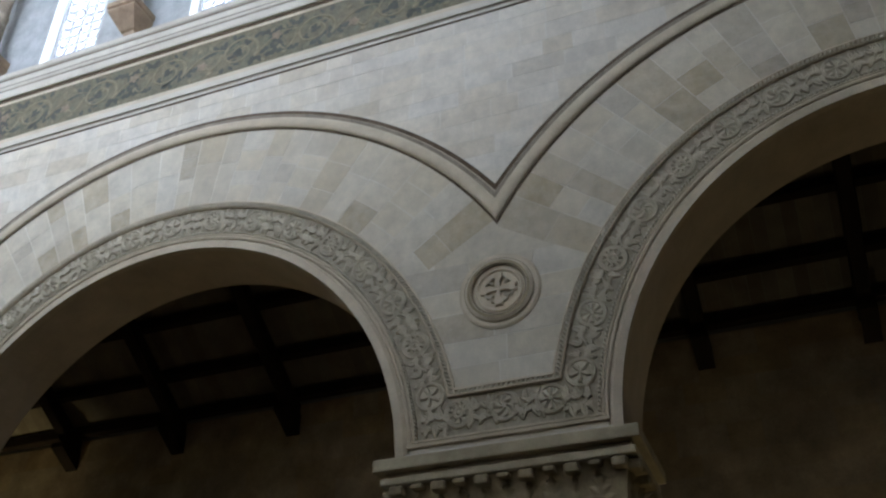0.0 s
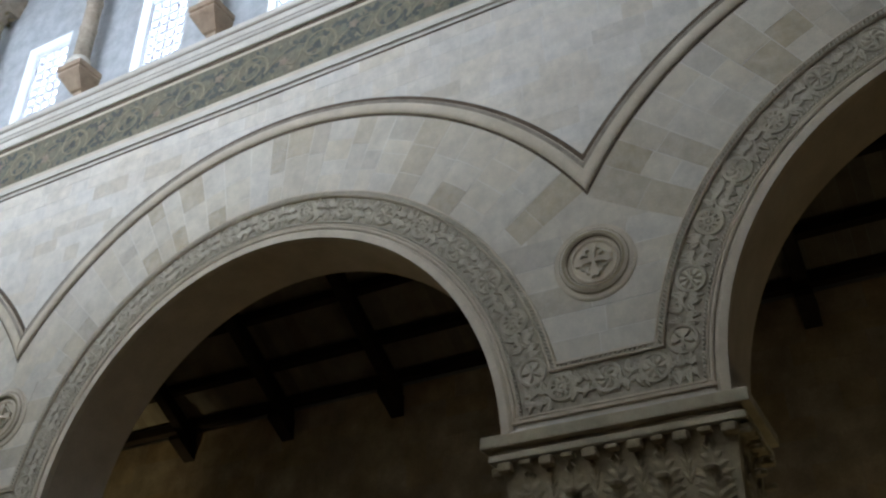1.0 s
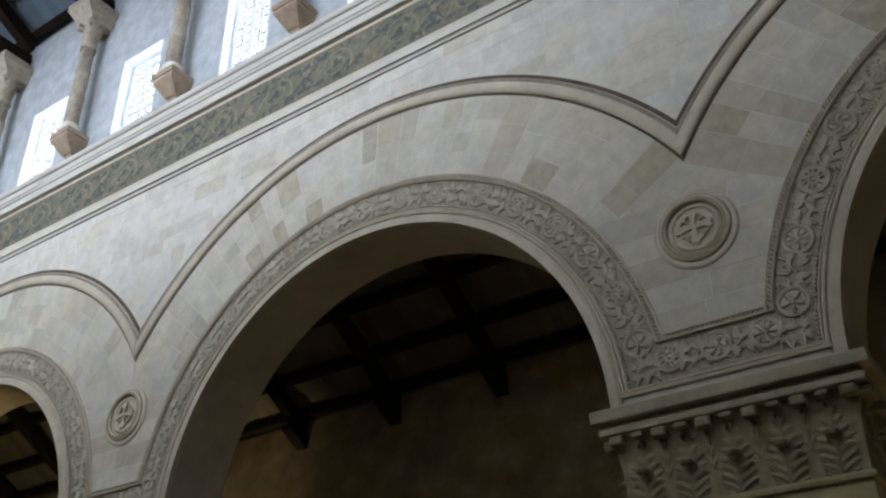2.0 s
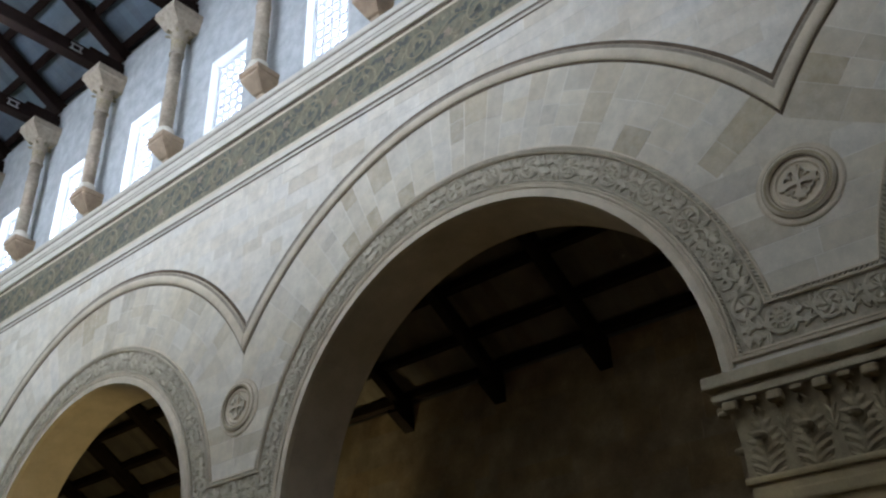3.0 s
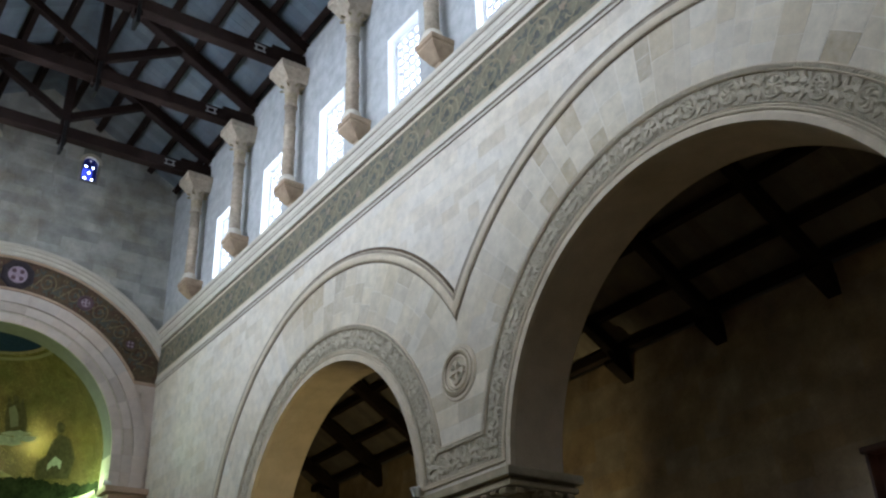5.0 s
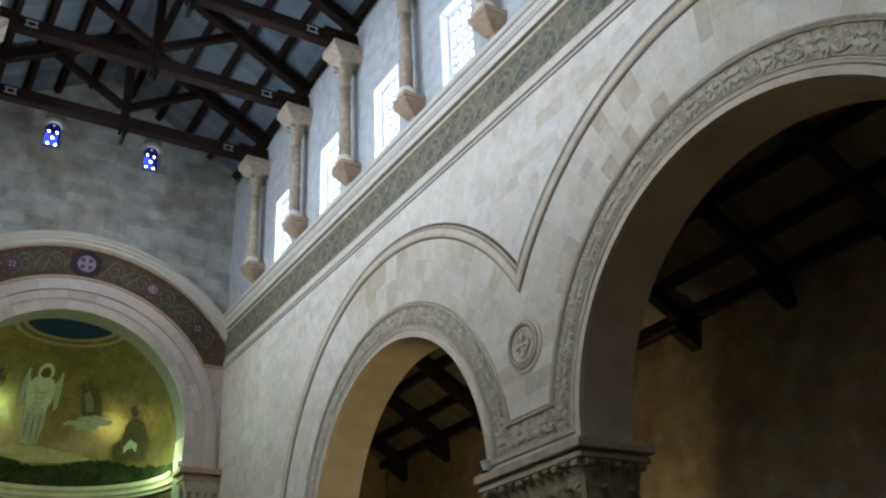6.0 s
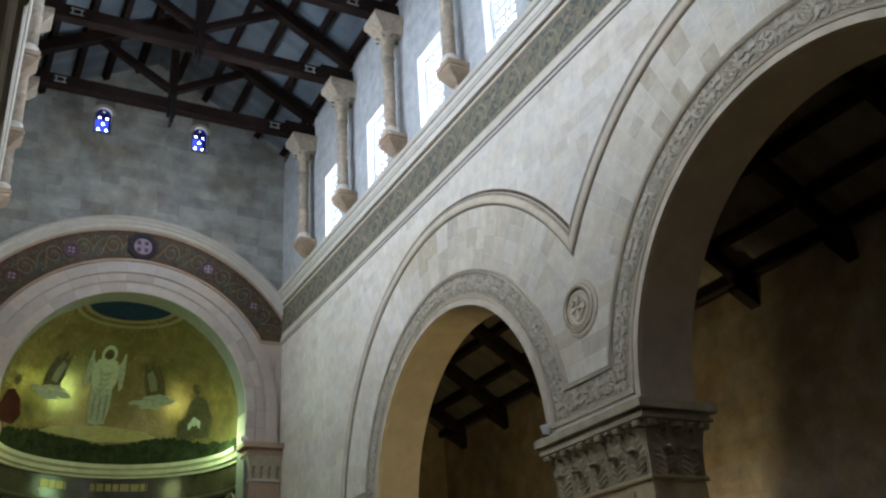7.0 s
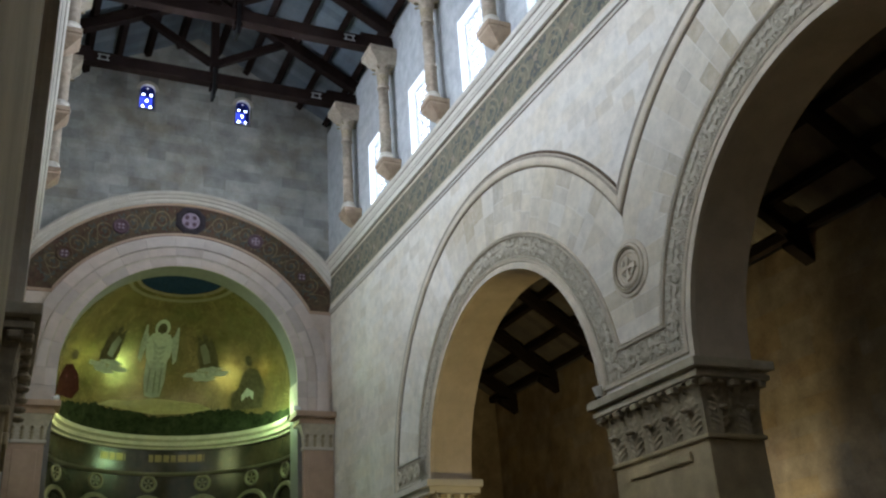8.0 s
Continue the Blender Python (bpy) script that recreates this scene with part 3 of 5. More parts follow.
def sprig_mesh(seed=0, half=0.205):
    """A leafy vine scroll between two rosettes, as one relief; u along the band, v across it."""
    bm = bmesh.new()
    r3 = random.Random(31 + seed)
    leaves = []
    for s, u0 in ((1, -0.17), (-1, -0.09), (1, -0.02), (-1, 0.06), (1, 0.12), (-1, 0.17), (1, 0.21), (-1, -0.21)):
        for a, l in ((0.2, 0.16), (0.95, 0.11), (-0.7, 0.11)):
            a += r3.uniform(-0.25, 0.25)
            leaves.append((u0 + r3.uniform(-0.02, 0.02), s * 0.03, math.sin(a), s * math.cos(a), l * r3.uniform(0.9, 1.2), r3.uniform(0.032, 0.042)))

    def height(u, v):
        h = 0.0
        for u0, v0, du, dv, l, w in leaves:
            x, y = u - u0, v - v0
            f = (x * du + y * dv) / l
            if 0 < f < 1:
                k = abs(x * dv - y * du) / (w * math.sin(math.pi * min(1, f * 0.8 + 0.15)) + 1e-4)
                if k < 1:
                    h = max(h, 0.036 - (0.013 if k < 0.16 else 0.004 * k))
        if abs(v - 0.07 * math.sin(u * 13 + seed)) < 0.016:
            h = max(h, 0.035)
        return h

    grid_faces(bm, [[(u, v, height(u, v)) for v in np.linspace(-0.215, 0.215, 40)] for u in np.linspace(-half, half, 44)])
    return mesh_of("sprig", bm, carved, False)


ROSETTES = [rosette_mesh(k) for k in range(4)]
SPRIGS = [sprig_mesh(k) for k in range(3)]
CORNER = sprig_mesh(5, 0.17)
R_BAND = 4.455


def archivolt():
    t = thing("archivolt", label="carved limestone arch band with rosettes and leaf scrolls", category="arch band", group="carved arch bands")
    bm = bmesh.new()
    arc_sweep(bm, [(R_OPEN - 0.015, -0.05), (R_OPEN - 0.015, 0.055), (R_OPEN + 0.09, 0.06), (R_OPEN + 0.13, 0.03), (R_OPEN + 0.13, -0.05)], n=72)
    part("rim", bm, buff_stone, t, "plain pale stone rim")
    for r, wd, pr in ((R_OPEN + 0.165, 0.022, 0.06), (R_OPEN + 0.215, 0.016, 0.05), (R_OUT - 0.098, 0.014, 0.065), (R_OUT - 0.014, 0.018, 0.06)):
        start = math.asin((0.78 if r > 4.5 else 0.20) / r)
        bm = bmesh.new()
        arc_sweep(bm, [(r - wd, 0.0), (r - wd, pr * 0.8), (r, pr), (r + wd, pr * 0.8), (r + wd, 0.0)], a0=start, a1=math.pi - start, n=72)
        part("bead", bm, buff_stone, t)
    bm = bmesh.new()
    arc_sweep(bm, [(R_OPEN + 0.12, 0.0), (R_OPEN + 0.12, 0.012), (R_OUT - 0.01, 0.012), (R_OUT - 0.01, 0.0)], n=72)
    part("ground", bm, field, t, "sunk ground of the carving, shade in its darker colour")
    # slanted cable moulding at the outer edge and small teeth at the inner one
    for name, r, width, step, lean in (("cable", R_OUT - 0.056, 0.056, 0.058, 0.7), ("teeth", R_OPEN + 0.252, 0.032, 0.055, 0.4)):
        bm = bmesh.new()
        k = int(math.pi * r / step)
        for i in range(k):
            a = math.pi * (i + 0.5) / k
            if r * math.sin(a) < (0.80 if name == "cable" else 0.24):
                continue
            da = step * 0.3 / r
            for_pts = [(r - width / 2, a - da), (r - width / 2, a + da), (r + width / 2, a + da + lean * width / r), (r + width / 2, a - da + lean * width / r)]
            slab(bm, [(-q * math.cos(v), q * math.sin(v)) for q, v in for_pts], 0.06, 0.01, 0.15)
        bm.transform(ON_WALL)
        ob = part(name, bm, carved, t)
        ob["kind"] = "stuff"
    n = 17
    for i in range(n):
        a = radians(10.5 + 159.0 * i / (n - 1))
        y, z = R_BAND * math.cos(a), R_BAND * math.sin(a)
        piece("rosette", ROSETTES[(2, 0, 1, 3, 1, 0, 3, 0, 2, 1, 3, 0, 1, 3, 0, 1, 2)[i]], t, on_wall(y, z, 0.01, i * 0.7))
        if i < n - 1:
            b = a + radians(159.0 / (n - 1) / 2)
            piece("sprig", SPRIGS[i % 3], t, on_wall(R_BAND * math.cos(b), R_BAND * math.sin(b), 0.008, math.pi / 2 - b + math.pi * (i % 2)))
    return t


def place_all(t, poses):
    t.matrix_basis = poses[0]
    for m in poses[1:]:
        copy_thing(t, m)


place_all(archivolt(), [side_pose(1, c, SPRING) for c in CENTRES[1:]] + [side_pose(-1, CENTRES[2], SPRING)])


def spandrel_band():
    """The straight carved strip between two archivolts, above the abacus; its borders meet those of the arch bands."""
    t = thing("spandrel_band", label="straight carved stone strip with rosettes above the capital", category="carved band", group="carved strips over capitals")
    z0, z1 = 0.27, 0.76

    def reach(r, z):
        return MID - math.sqrt(r * r - z * z)

    part("ground", box(bmesh.new(), -0.012, 0.01, -1.06, 1.06, z0, z1), field, t, "sunk ground of the carving, shade in its darker colour")
    for z, h, r, pr in ((z0 - 0.075, 0.022, R_OPEN + 0.13, 0.06), (z0 - 0.025, 0.016, R_OPEN + 0.18, 0.05), (z1 + 0.014, 0.014, R_OUT - 0.11, 0.062), (z1 + 0.085, 0.018, R_OUT - 0.02, 0.06)):
        wd = reach(r, z)
        part("bead", box(bmesh.new(), -pr, 0.0, -wd, wd, z - h, z + h, 0.008), buff_stone, t)
    bm = bmesh.new()
    wd = reach(R_OUT - 0.056, z1 + 0.05)
    for i in range(22):
        u = -wd + 2 * wd * (i + 0.5) / 22
        slab(bm, [(u - 0.016, z1 + 0.030), (u + 0.014, z1 + 0.030), (u + 0.034, z1 + 0.066), (u + 0.004, z1 + 0.066)], 0.056, 0.01, 0.15)
    bm.transform(ON_WALL)
    part("cable", bm, carved, t)["kind"] = "stuff"
    for k, y in enumerate((-0.57, 0.0, 0.57)):
        piece("rosette", ROSETTES[(0, 3, 1)[k]], t, on_wall(y, 0.54, 0.01, k * 0.5))
    for k, y in enumerate((-0.285, 0.285)):
        piece("sprig", SPRIGS[k], t, on_wall(y, 0.52, 0.008, math.pi * k))
    for k, y in enumerate((-0.88, 0.88)):
        piece("sprig", CORNER, t, on_wall(y, 0.46, 0.009, math.pi * k))
    part("plinth_course", box(bmesh.new(), -0.045, 0.0, -1.33, 1.33, 0.0, 0.10, 0.01), moulding, t)
    part("plinth_course", box(bmesh.new(), -0.02, 0.0, -1.20, 1.20, 0.10, 0.165, 0.006), moulding, t)
    return t


place_all(spandrel_band(), [side_pose(1, p, SPRING) for p in PIERS[1:]] + [side_pose(-1, PIERS[2], SPRING)])


def medallion():
    t = thing("medallion", label="round carved stone medallion with a cross on the wall", category="medallion", group="round medallions")
    bm = bmesh.new()
    prof = [(0.545, 0.0), (0.545, 0.02), (0.515, 0.035), (0.47, 0.035), (0.455, 0.06), (0.42, 0.085), (0.38, 0.085), (0.36, 0.05), (0.33, 0.03), (0.315, 0.05), (0.29, 0.055), (0.27, 0.03), (0.0, 0.028)]
    rows = [[(r * math.cos(a), r * math.sin(a), w) for a in np.linspace(0, 2 * math.pi, 49)[:-1]] for r, w in prof[:-1]]
    vs = grid_faces(bm, rows, closed=True)
    bm.faces.new(vs[-1])
    part("ring", bm, buff_stone, t, m=PLACE[t.name] @ ON_WALL)
    # two rings paint groove shade, the third is weathered brown stone
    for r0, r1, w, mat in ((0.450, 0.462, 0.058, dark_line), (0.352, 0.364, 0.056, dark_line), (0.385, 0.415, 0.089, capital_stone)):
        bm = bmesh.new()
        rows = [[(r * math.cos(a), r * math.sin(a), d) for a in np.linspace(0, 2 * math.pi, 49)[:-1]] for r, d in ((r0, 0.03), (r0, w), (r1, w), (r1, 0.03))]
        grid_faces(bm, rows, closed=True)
        part("groove", bm, mat, t, "brown ring line, weathering and painted groove shade", m=PLACE[t.name] @ ON_WALL)
    bm = bmesh.new()
    for k in range(4):
        m = Matrix.Rotation(k * math.pi / 2, 2)
        slab(bm, [tuple(m @ Vector(p)) for p in ((0.0, -0.022), (0.10, -0.026), (0.19, -0.062), (0.245, -0.05), (0.225, 0.0), (0.245, 0.05), (0.19, 0.062), (0.10, 0.026), (0.0, 0.022))], 0.075, 0.02, 0.05)
    part("cross", bm, buff_stone, t, m=PLACE[t.name] @ ON_WALL)
    for k in range(4):
        a0 = k * math.pi / 2 + math.pi / 4
        for j in (-1, 1):
            bm = bmesh.new()
            c = Vector((0.145 * math.cos(a0 + 0.33 * j), 0.145 * math.sin(a0 + 0.33 * j)))
            ribbon(bm, [(c.x + 0.045 * math.cos(a0 + j * v), c.y + 0.045 * math.sin(a0 + j * v)) for v in np.linspace(-2.2, 2.6, 14)], 0.03, 0.068, 0.02)
            part("leaf", bm, carved, t, m=PLACE[t.name] @ ON_WALL)
    return t


place_all(medallion(), [side_pose(1, p, 7.85) for p in PIERS[1:]])


# ---- piers and their capitals ----
def acanthus(tall, wide, curl, fingers=4.5, relief=0.016):
    """One standing leaf with ribbed, lobed sides and a curled tip; foot at the origin, facing -x."""
    bm = bmesh.new()
    rows = []
    nv, us = 44, [i / 11 for i in range(-11, 12)]
    for i in range(nv + 1):
        v = i / nv
        row = []
        for u in us:
            au = abs(u)
            finger = math.cos(2 * math.pi * (v * fingers - au * 1.5))
            w = wide / 2 * (0.55 + 0.45 * math.sin(math.pi * min(1.0, 0.2 + v * 0.75))) * (1 - 0.62 * max(0.0, v - 0.65) / 0.35)
            w *= 1 + 0.16 * finger * au
            lean = 0.015 + 0.045 * v + curl * max(0.0, v - 0.72) ** 2
            rise = relief * finger * min(1.0, au * 2.5) + (0.02 if au < 0.08 else 0.0) - 0.05 * au * au
            z = tall * (v * (1 - 0.06 * au) - 0.03 * au)
            if v > 0.9:
                z -= tall * (v - 0.9) * 1.1
            row.append((-lean - rise, u * w, z))
        rows.append(row)
    grid_faces(bm, rows)
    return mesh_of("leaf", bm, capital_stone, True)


LEAF_LOW, LEAF_HIGH = acanthus(0.50, 0.35, 1.3, 5.0, 0.010), acanthus(0.88, 0.42, 0.9, 8.0, 0.012)


def scroll_mesh():
    """A blocky curl: a rolled leaf end seen from the front."""
    bm = bmesh.new()
    prof = [(0.06, 0.03), (-0.06, 0.045), (-0.11, 0.03), (-0.13, -0.01), (-0.11, -0.055), (-0.07, -0.07), (-0.05, -0.05), (0.06, -0.04)]
    vs = grid_faces(bm, [[(x, y, z * k) for x, z in prof] for y, k in ((-0.095, 0.7), (-0.075, 1.0), (0.075, 1.0), (0.095, 0.7))], closed=True)
    bm.faces.new(vs[0]), bm.faces.new(vs[-1][::-1])
    return mesh_of("scroll", bm, capital_stone)


SCROLL = scroll_mesh()
TIP = mesh_of("leaf_tip", box(bmesh.new(), -0.09, 0.10, -0.07, 0.07, -0.03, 0.025, 0.02), capital_stone)
CURL = mesh_of("curl", lathe(bmesh.new(), [(0.03, -0.05), (0.07, -0.035), (0.085, 0.0), (0.06, 0.03), (0.02, 0.04)], 10), capital_stone)
LEAF_BACK = acanthus(0.46, 0.20, 0.8, 3.0)


def fleuron_mesh():
    """A blocky flower under the abacus: a squarish rounded boss."""
    bm = bmesh.new()
    rings = ((0.085, 0.10), (0.098, 0.0), (0.096, -0.06), (0.075, -0.085), (0.03, -0.09))
    vs = grid_faces(bm, [[(x, r * math.cos(a) * (1 - 0.14 * math.cos(4 * a)), 0.66 * r * math.sin(a) * (1 - 0.14 * math.cos(4 * a))) for a in np.linspace(0, 2 * math.pi, 17)[:-1]] for r, x in rings], closed=True)
    bm.faces.new(vs[-1])
    return mesh_of("flower", bm, capital_stone)


FLEURON = fleuron_mesh()
ABACUS0, CAP0 = 5.42, 4.50


def pier():
    """A square pier with an acanthus capital. The nave face of the wall is x = 0; foot at z = 0."""
    t = thing("pier", label="massive limestone pier with an acanthus leaf capital and stepped abacus", category="pier", group="piers of the arcade")
    hy, d = 1.30, THICK
    bm = box(bmesh.new(), 0.0, d, -hy, hy, 0.30, CAP0 - 0.02, 0.02)
    part("shaft", bm, tan_stone, t)
    part("base", box(bmesh.new(), -0.12, d + 0.12, -hy - 0.12, hy + 0.12, 0.0, 0.32, 0.04), moulding, t)
    part("necking", box(bmesh.new(), -0.05, d + 0.05, -hy - 0.05, hy + 0.05, CAP0 - 0.03, CAP0 + 0.05, 0.03), tan_stone, t)
    bm = bmesh.new()
    rows = []
    for z, o in ((CAP0, 0.0), (CAP0 + 0.45, 0.015), (CAP0 + 0.72, 0.05), (ABACUS0, 0.10)):
        rows.append([(-o, -hy - o, z), (d + o, -hy - o, z), (d + o, hy + o, z), (-o, hy + o, z)])
    grid_faces(bm, rows, closed=True)
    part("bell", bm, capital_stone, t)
    for z0, z1, o, m in ((ABACUS0, ABACUS0 + 0.09, 0.20, abacus_stone), (ABACUS0 + 0.09, ABACUS0 + 0.15, 0.15, abacus_stone), (ABACUS0 + 0.15, SPRING + 0.0, 0.27, abacus_stone)):
        part("abacus_step", box(bmesh.new(), -o, d + o, -hy - o + 0.0, hy + o, z0, z1, 0.018), m, t)
    faces4 = [(Matrix.Translation((0, 0, 0)), 2 * hy), (Matrix.Translation((d / 2, -hy, 0)) @ Matrix.Rotation(math.pi / 2, 4, "Z"), d), (Matrix.Translation((d / 2, hy, 0)) @ Matrix.Rotation(-math.pi / 2, 4, "Z"), d)]
    for m, length in faces4:
        n = max(2, round(length / 0.56))
        for i in range(n):
            v = -length / 2 + length * (i + 0.5) / n
            piece("leaf", LEAF_HIGH, t, m @ Matrix.Translation((-0.01, v, CAP0 + 0.02)))
            piece("leaf_tip", TIP, t, m @ Matrix.Translation((-0.12, v, ABACUS0 - 0.05)))
            piece("leaf", LEAF_LOW, t, m @ Matrix.Translation((-0.03, v, CAP0 + 0.05)))
            piece("curl", CURL, t, m @ Matrix.Translation((-0.155, v, CAP0 + 0.46)))
        for i in range(n + 1):
            v = -length / 2 + length * i / n
            piece("flower", FLEURON, t, m @ Matrix.Translation((-0.13, v, ABACUS0 - 0.075)))
            if 0 < i < n:
                piece("leaf", LEAF_BACK, t, m @ Matrix.Translation((-0.005, v, CAP0 + 0.36)))
    bm = bmesh.new()
    box(bm, -0.055, 0.01, -0.85, 0.85, 4.20, 4.36, 0.03)
    part("tablet", bm, tan_stone, t, "narrow raised stone tablet")
    return t


place_all(pier(), [side_pose(1, p) for p in PIERS] + [side_pose(-1, p) for p in PIERS])


def respond():
    """The half pier at the end of the arcade, with a stepped impost."""
    t = thing("respond", label="limestone half pier with stepped carved impost at the arcade end", category="pier")
    y0 = CENTRES[-1] + R_OPEN
    part("impost", box(bmesh.new(), -0.26, THICK + 0.2, y0 - 0.24, y0 + 2.6, SPRING - 0.17, SPRING - 0.002, 0.02), moulding, t)
    part("impost_step", box(bmesh.new(), -0.17, THICK + 0.14, y0 - 0.16, y0 + 2.5, SPRING - 0.34, SPRING - 0.172, 0.02), moulding, t)
    part("necking", box(bmesh.new(), -0.05, THICK + 0.06, y0 - 0.05, y0 + 2.4, SPRING - 1.2, SPRING - 1.12, 0.02), moulding, t)
    for k in range(6):
        piece("scroll", SCROLL, t, Matrix.Translation((-0.08, y0 + 0.2 + k * 0.4, SPRING - 0.40)))
        piece("leaf", LEAF_LOW, t, Matrix.Translation((0.02, y0 + 0.2 + k * 0.4, SPRING - 1.12)))
        piece("leaf", LEAF_HIGH, t, Matrix.Translation((0.0, y0 + k * 0.4, SPRING - 0.84)))
    for k in range(3):
        m = Matrix.Translation((0.2 + k * 0.37, y0, 0)) @ Matrix.Rotation(math.pi / 2, 4, "Z")
        piece("scroll", SCROLL, t, m @ Matrix.Translation((-0.08, 0, SPRING - 0.40)))
        piece("leaf", LEAF_LOW, t, m @ Matrix.Translation((0.02, 0, SPRING - 1.12)))
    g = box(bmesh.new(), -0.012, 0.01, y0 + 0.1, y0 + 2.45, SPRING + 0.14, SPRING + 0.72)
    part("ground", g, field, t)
    for k in range(4):
        piece("rosette", ROSETTES[k], t, on_wall(y0 + 0.95 + k * 0.42, SPRING + 0.43, 0.01, k))
    for z in (SPRING + 0.12, SPRING + 0.74):
        part("bead", box(bmesh.new(), -0.045, 0.0, y0 + 0.7, y0 + 2.5, z - 0.025, z + 0.025, 0.008), moulding, t)
    return t


respond().matrix_basis = side_pose(1, 0)


# ---- mosaic frieze and cornice ----
def scroll_strip(metal):
    """One gold spiral with a trailing stem and small leaves."""
    bm = bmesh.new()
    pts = []
    for k in range(34):
        a = -0.6 + k / 33 * 3.1 * math.pi
        r = 0.37 * (1 - k / 33 * 0.72)
        pts.append((r * math.cos(a) * 1.1, r * math.sin(a)))
    ribbon(bm, pts, lambda v: 0.062 * (1 - 0.45 * v), 0.006)
    ribbon(bm, [(0.33 + 0.9 * t, -0.22 + 0.42 * math.sin(2.2 * t)) for t in np.linspace(0, 1, 16)], lambda v: 0.05 - 0.03 * v, 0.006)
    ribbon(bm, [(-0.34 - 0.34 * t, 0.05 - 0.30 * math.sin(2.6 * t)) for t in np.linspace(0, 1, 10)], lambda v: 0.06 - 0.03 * v, 0.006)
    for u, v, a in ((0.62, 0.26, 0.9), (0.82, -0.1, 4.6), (-0.52, -0.3, 3.6), (-0.58, 0.26, 2.2), (0.05, 0.05, 0.9), (0.5, -0.32, 5.2)):
        m = Matrix.Rotation(a, 2)
        slab(bm, [tuple(Vector((u, max(-0.36, min(0.36, v)))) + m @ Vector(p) * 0.7) for p in ((0, -0.02), (0.09, -0.06), (0.18, 0.0), (0.09, 0.06), (0, 0.02))], 0.005)
    return mesh_of("scroll", bm, metal)


STRIP, STRIP_DULL = scroll_strip(mosaic_gold), scroll_strip(mosaic_bronze)


def leaf_strip(step=1.5):
    """Broad olive leaves behind the scrolls."""
    bm = bmesh.new()
    r2 = random.Random(9)
    for k in range(34):
        u, v, a, l = r2.uniform(-0.75, 0.75), r2.uniform(-0.34, 0.34), r2.uniform(0, 6.28), r2.uniform(0.12, 0.26)
        m2 = Matrix.Rotation(a, 2)
        w = l * 0.28
        pts = [Vector((u, v)) + m2 @ Vector(q) for q in ((0, 0), (l * 0.3, w), (l * 0.45, w * 0.6), (l * 0.7, w * 0.9), (l, 0), (l * 0.7, -w * 0.9), (l * 0.45, -w * 0.6), (l * 0.3, -w))]
        slab(bm, [(p.x, max(-0.44, min(0.44, p.y))) for p in pts], 0.002)
    return mesh_of("leaves", bm, mosaic_olive)


LEAVES = leaf_strip()


def blossom_mesh():
    bm = bmesh.new()
    for k in range(5):
        m = Matrix.Rotation(k * 2 * math.pi / 5, 2)
        slab(bm, [tuple(m @ Vector(p)) for p in ((0.0, -0.015), (0.05, -0.045), (0.11, -0.02), (0.11, 0.02), (0.05, 0.045), (0.0, 0.015))], 0.005)
    return mesh_of("blossom", bm, mosaic_rose)


BLOSSOM = blossom_mesh()


def frieze(side):
    t = thing("frieze", side_pose(side, 0), "green mosaic frieze with gold scrolls below a stone cornice", "frieze", "nave friezes", "structure")
    m = side_pose(side, 0)
    y0, y1 = (WEST, EAST - 0.02) if side > 0 else (-EAST + 0.02, -WEST)
    # the north field takes a darker, browner mosaic so its colour holds the shade
    part("field", box(bmesh.new(), -0.004, 0.01, y0, y1, 13.2, 14.40), mosaic_green if side > 0 else mosaic_dark, t, "green mosaic" if side > 0 else "brown mosaic with shade in its colour", m)
    for a, b, pr in ((FRIEZE0, FRIEZE0 + 0.05, 0.03), (FRIEZE0 + 0.10, FRIEZE0 + 0.19, 0.05), (FRIEZE0 + 0.19, FRIEZE0 + 0.27, 0.02)):
        part("moulding", run(bmesh.new(), [(a, 0.0), (a, pr), (b, pr), (b, 0.0)], y0, y1), moulding, t, "", m)
    # strips coloured as the shade below each moulding step
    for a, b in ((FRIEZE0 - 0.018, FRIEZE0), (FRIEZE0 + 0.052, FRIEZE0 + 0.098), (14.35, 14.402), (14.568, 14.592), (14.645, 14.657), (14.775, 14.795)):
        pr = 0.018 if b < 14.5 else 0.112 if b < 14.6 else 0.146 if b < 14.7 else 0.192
        part("groove", box(bmesh.new(), -pr, 0.0, y0, y1, a, b), dark_line if b <= FRIEZE0 or 14.3 < b < 14.5 else groove, t, "dark strip of painted groove shade", m)
    part("border", box(bmesh.new(), -0.008, 0.01, y0, y1, 13.23, 13.33), buff_stone, t, "buff stone border", m)
    part("border", box(bmesh.new(), -0.008, 0.01, y0, y1, 14.28, 14.40), buff_stone, t, "buff stone border", m)
    prof = [(14.40, 0.0), (14.40, 0.07), (14.42, 0.085), (14.575, 0.10), (14.60, 0.125), (14.64, 0.135), (14.66, 0.155), (14.78, 0.175), (14.81, 0.22), (14.88, 0.25), (14.88, 0.0)]
    part("cornice", run(bmesh.new(), prof, y0, y1), moulding, t, "stepped cream stone cornice", m)
    part("ledge", box(bmesh.new(), -0.17, 0.0, y0, y1, 14.88, 14.99, 0.01), moulding, t, "", m)
    if side > 0:
        for k in range(30):
            y = EAST - 0.8 - 1.5 * k
            piece("scroll", STRIP, t, m @ on_wall(y, 13.78, 0.004))
            piece("leaves", LEAVES, t, m @ on_wall(y, 13.80, 0.004, math.pi * (k % 2)))
            piece("blossom", BLOSSOM, t, m @ on_wall(y + 0.75, 13.80 + 0.12 * (-1) ** k, 0.006))
    return t


frieze(1)
frieze(-1)


